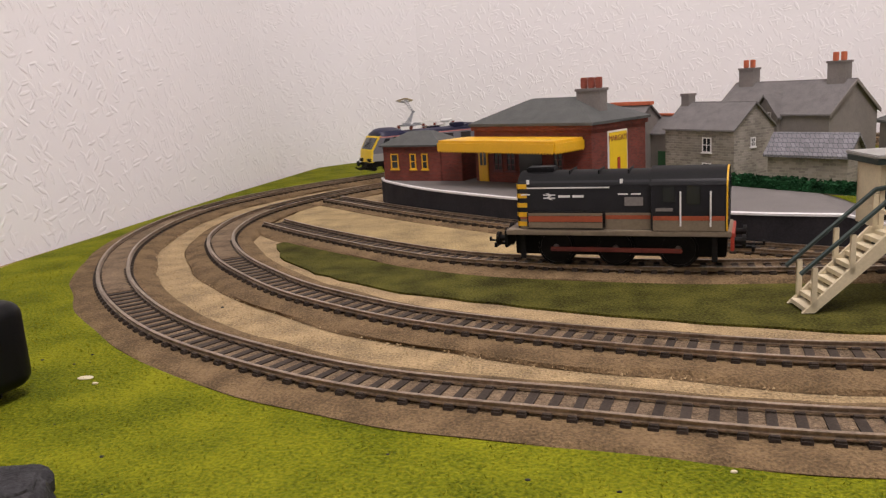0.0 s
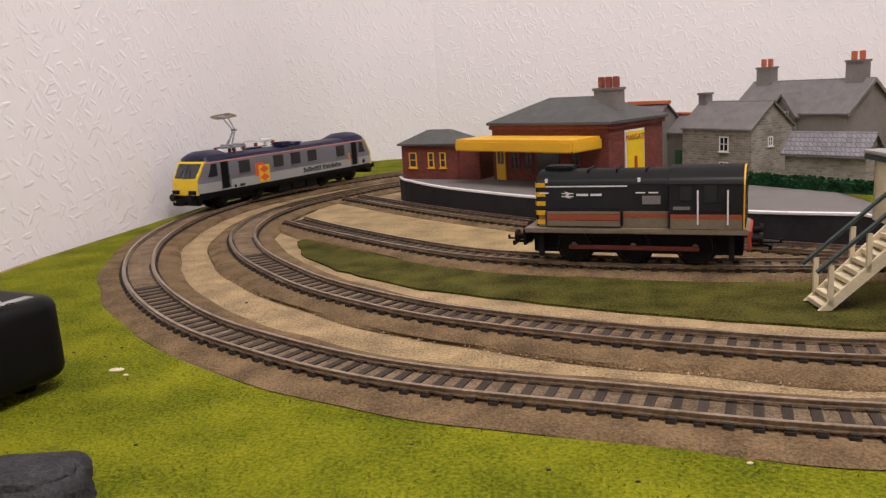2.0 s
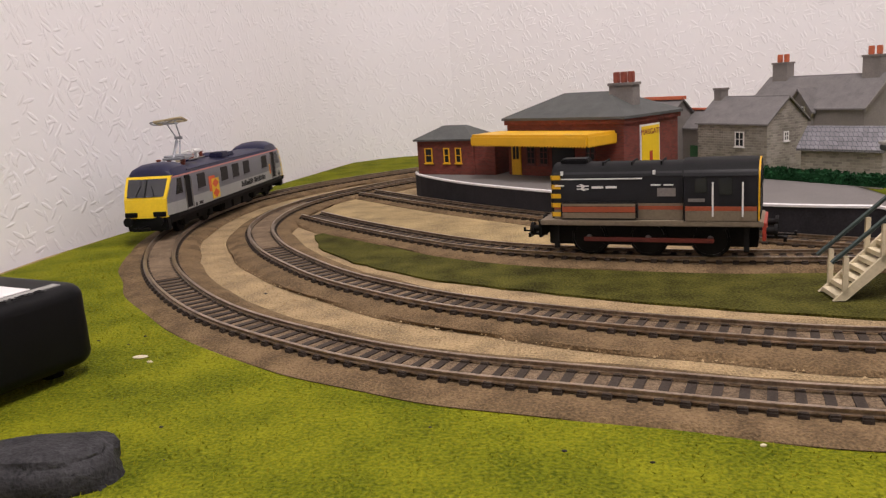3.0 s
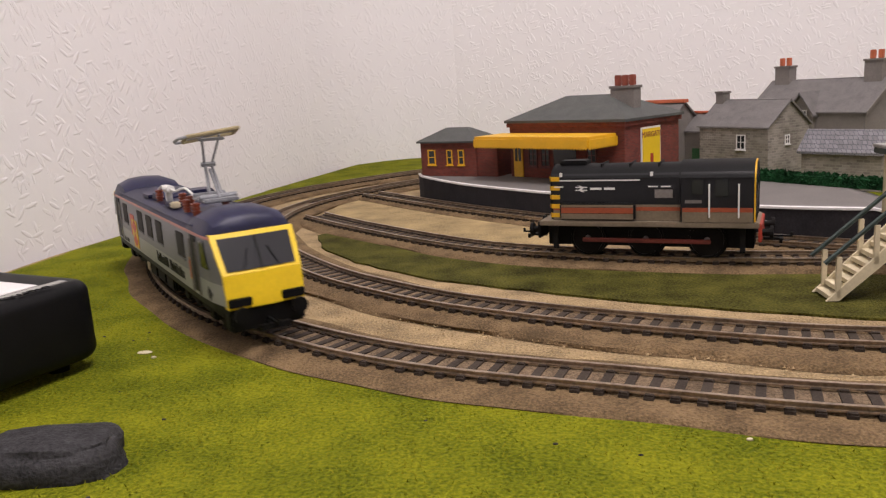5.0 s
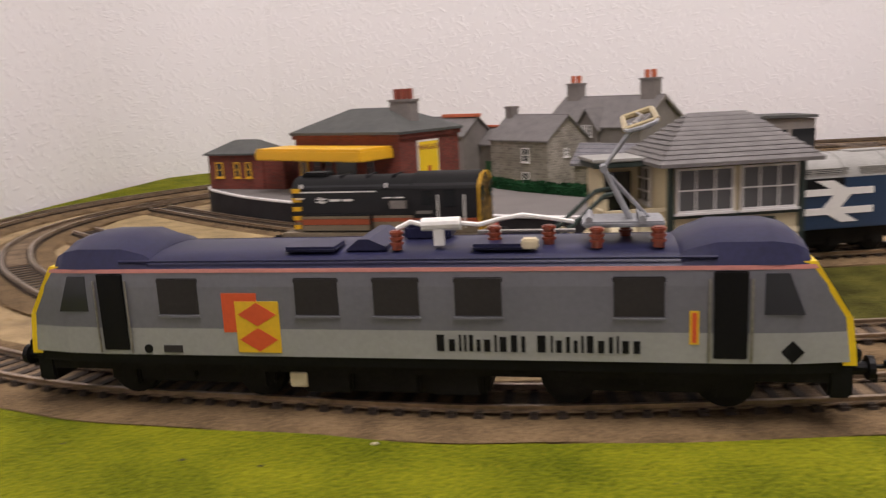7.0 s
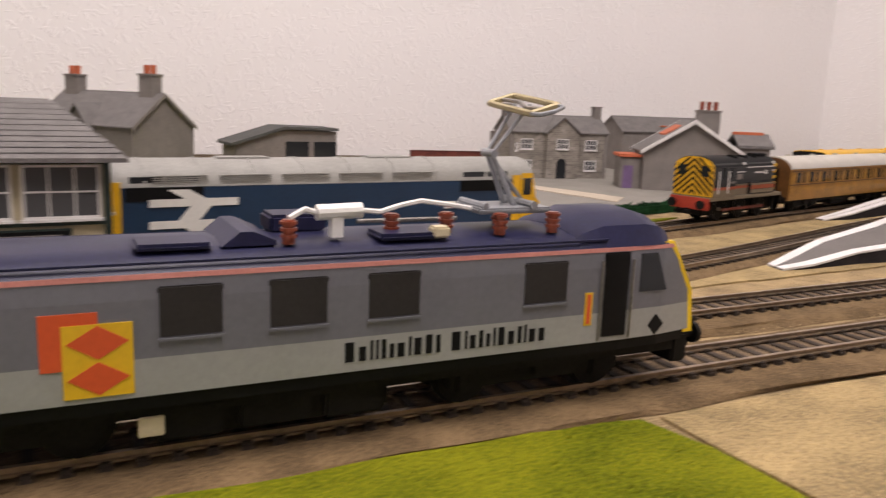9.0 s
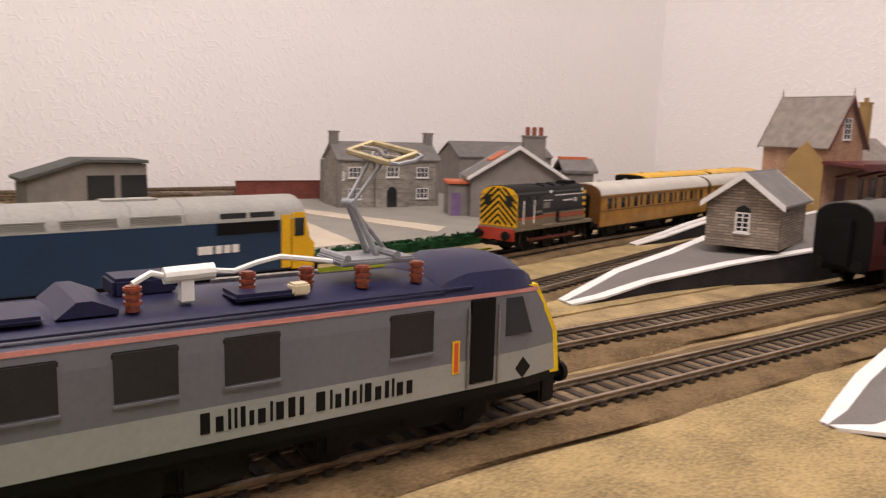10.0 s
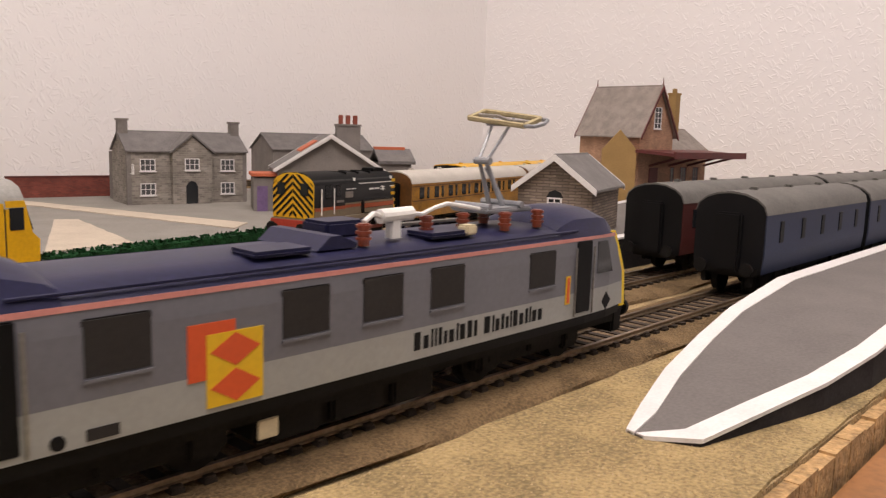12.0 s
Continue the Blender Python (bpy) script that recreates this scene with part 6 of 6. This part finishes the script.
def rounded(x0, x1, y0, y1, r, z, n=6):
    out = []
    for cx, cy, a0 in ((x1 - r, y1 - r, 0), (x0 + r, y1 - r, 90), (x0 + r, y0 + r, 180), (x1 - r, y0 + r, 270)):
        for k in range(n + 1):
            a = radians(a0 + 90 * k / n)
            out.append((cx + r * math.cos(a), cy + r * math.sin(a), z))
    return out


rings = []
for k in range(6):
    a = radians(90 * k / 5)
    d = 5 * (1 - math.sin(a))
    rings.append(rounded(d, 118 - d, d, 84 - d, 9 - d, 5 - 5 * math.cos(a)))
for k in range(6):
    a = radians(90 * k / 5)
    d = 5 * (1 - math.cos(a))
    rings.append(rounded(d, 118 - d, d, 84 - d, 9 - d, 25.5 + 5 * math.sin(a)))
bm = loft(B(), rings)
part("case", bm, M_BLACK, ctl, "satin black case", smooth=True)
part("label_plate", box(B(), 12, 70, 16, 70, 30.3, 30.8, 0.2), M_WHITE, ctl, "white label")
part("name_strip", box(B(), 6, 10.5, 8, 44, 30.3, 30.8, 0.2), M_ROOFLT, ctl, "pale grey name strip")
fc2 = bpy.data.curves.new("strip_word", "FONT")
fc2.body, fc2.size, fc2.extrude, fc2.align_x = "DIGITAL", 0.0052, 0.0001, "CENTER"
fc2.materials.append(M_INK)
w2 = new("strip_word", fc2)
w2.parent, w2.matrix_basis = ctl, pose(0.0062, 0.026, 0.0309, 0, 0, 90)
for x, y in ((14, 12), (104, 12), (14, 72), (104, 72)):
    part("foot", rod(B(), (x, y, -4.2), (x, y, 1.5), 4, 12), M_BLACK, ctl)

bm = B()
bmesh.ops.create_icosphere(bm, subdivisions=4, radius=1)
for v in bm.verts:
    n_ = noise.noise(v.co * 1.3) * 0.22 + noise.noise(v.co * 4.5) * 0.05 + noise.noise(v.co * 11) * 0.03
    flat = Vector((math.copysign(abs(v.co.x) ** 0.7, v.co.x), math.copysign(abs(v.co.y) ** 0.7, v.co.y), math.copysign(abs(v.co.z) ** 0.6, v.co.z)))
    v.co = Vector((flat.x * 21 * (1 + n_), flat.y * 11 * (1 + n_), max(-4.0, flat.z * 7 * (1 + n_))))
tagged(part("slate_lump", bm, M_ROCK, at=pose(-0.137, 0.171, 0.0052, 0, 0, 12), smooth=True), "dark grey lump of slate on the grass", "stone")
cl = thing("cable_plug", "small black plug lying on the grass", "plug", pose(-0.165, 0.163, 0.0016, 0, 0, 20))
part("plug_body", box(B(), -14, 10, -5, 5, 0, 9, 1.2), M_BLACK, cl)

# small litter of the scenery: bits of ballast and scatter on the grass
bm = B()
rnd = random.Random(11)
for _ in range(170):
    x, y = rnd.uniform(-0.33, 0.34), rnd.uniform(0.108, 0.36)
    if x > -0.12 and y > 0.2 - x * 0.15 + max(0, -x) * 0.9:
        continue
    r = rnd.uniform(0.25, 0.7)
    bmesh.ops.create_icosphere(bm, subdivisions=1, radius=r, matrix=Matrix.Translation((1000 * x, 1000 * y, 1.5)) @ Matrix.Diagonal((1.4, 1, 0.6, 1)))
tagged(part("dark_crumbs", bm, M_ROCK, kind="stuff"), "dark crumbs scattered on the grass mat", "crumbs")
bm = B()
for x, y, w in ((-0.162, 0.268, 3.2), (-0.155, 0.262, 1.2), (-0.024, 0.2915, 1.0), (0.052, 0.19, 0.9), (-0.09, 0.457, 1.3), (-0.082, 0.455, 1.0)):
    bmesh.ops.create_icosphere(bm, subdivisions=2, radius=1, matrix=Matrix.Translation((1000 * x, 1000 * y, 1.7)) @ Matrix.Diagonal((w, w * 0.6, 0.5, 1)))
tagged(part("paper_scraps", bm, M_CREAM, kind="stuff"), "white scraps on the grass mat", "scraps")


def clear_of(line, px, py):
    """Distance of many plan points from a course, and whether they lie on its left."""
    q = line[0][::2]
    d = np.full(len(px), 9.0)
    side = np.zeros(len(px))
    for i in range(len(q) - 1):
        r = np.hypot(px - q[i, 0], py - q[i, 1])
        c = (q[i + 1, 0] - q[i, 0]) * (py - q[i, 1]) - (q[i + 1, 1] - q[i, 1]) * (px - q[i, 0])
        near = r < d
        side = np.where(near, c, side)
        d = np.where(near, r, d)
    return d, side


def scatter(name, verts, faces, material, label, category):
    me = bpy.data.meshes.new(name)
    me.from_pydata(verts, [], faces)
    me.materials.append(material)
    return tagged(new(name, me), label, category, "", "stuff")


# upright fibres of the grass mat on the near side of the outer track
gen = np.random.default_rng(4)
gx, gy_ = gen.uniform(-0.345, 0.352, 60000), gen.uniform(0.107, 0.56, 60000)
gd, gs = clear_of(OUTER, gx, gy_)
ok = (gd > 0.0245) & (gs < 0) & (gx > -0.335 + 0.06 * gy_)
gx, gy_ = gx[ok], gy_[ok]
verts, faces = [], []
for x, y, a, h, dx, dy in zip(gx, gy_, gen.uniform(0, 6.28, len(gx)), gen.uniform(0.0004, 0.0013, len(gx)), gen.normal(0, 0.0008, len(gx)), gen.normal(0, 0.0008, len(gx))):
    c, e = 0.00028 * math.cos(a), 0.00028 * math.sin(a)
    k = len(verts)
    verts += [(x - c, y - e, 0.0012), (x + c, y + e, 0.0012), (x + dx, y + dy, 0.0014 + h)]
    faces.append((k, k + 1, k + 2))
scatter("grass_fibres", verts, faces, M_FIBRE, "short lime green fibres of the grass mat", "grass")

# loose grains of the sand strips
gx, gy_ = gen.uniform(-0.27, 0.62, 26000), gen.uniform(0.17, 0.62, 26000)
d1, s1 = clear_of(OUTER, gx, gy_)
d2, s2 = clear_of(INNER, gx, gy_)
ok = (d1 > 0.019) & (s1 > 0) & (d2 > 0.019) & (s2 < 0)
gx, gy_ = gx[ok], gy_[ok]
ax, ay = gen.uniform(0.36, 0.98, 9000), gen.uniform(0.1045, 0.171, 9000)
gx, gy_ = np.r_[gx, ax], np.r_[gy_, ay]
verts, faces = [], []
for x, y, r, h in zip(gx, gy_, gen.uniform(0.0002, 0.0007, len(gx)), gen.uniform(0.0002, 0.0006, len(gx))):
    k = len(verts)
    verts += [(x - r, y, 0.0008), (x, y - r * 0.8, 0.0008), (x + r * 0.9, y + r * 0.1, 0.0008), (x, y + r, 0.0008), (x + r * 0.1, y, 0.001 + h)]
    faces += [(k, k + 1, k + 4), (k + 1, k + 2, k + 4), (k + 2, k + 3, k + 4), (k + 3, k, k + 4)]
scatter("sand_grains", verts, faces, M_GRAIN, "loose sand grains between the tracks", "sand")

# ---- movement of the electric locomotive ----
# seconds, metres along the outer course
RUN = [
    (0, 1.6420),
    (0.5, 1.7079),
    (1, 1.7734),
    (1.5, 1.8380),
    (2, 1.9019),
    (2.5, 1.9680),
    (3, 2.0380),
    (3.5, 2.1084),
    (4, 2.1788),
    (4.5, 2.2497),
    (5, 2.3220),
    (5.5, 2.3960),
    (6, 2.4709),
    (6.5, 2.5450),
    (7, 2.6161),
    (7.5, 2.6813),
    (8, 2.7376),
    (8.5, 2.7820),
    (9, 2.8140),
    (9.5, 2.8423),
    (10, 2.8720),
    (10.5, 2.9050),
    (11, 2.9390),
    (11.5, 2.9760),
    (12, 3.0140),
]


def motions():
    ts, ss = [r[0] for r in RUN], [r[1] for r in RUN]
    rows = []
    for k in range(25):
        t = k * 0.5
        rows.append((t, on_line(OUTER, float(np.interp(t, ts, ss)))))
    walk(LOCO, rows)


motions()
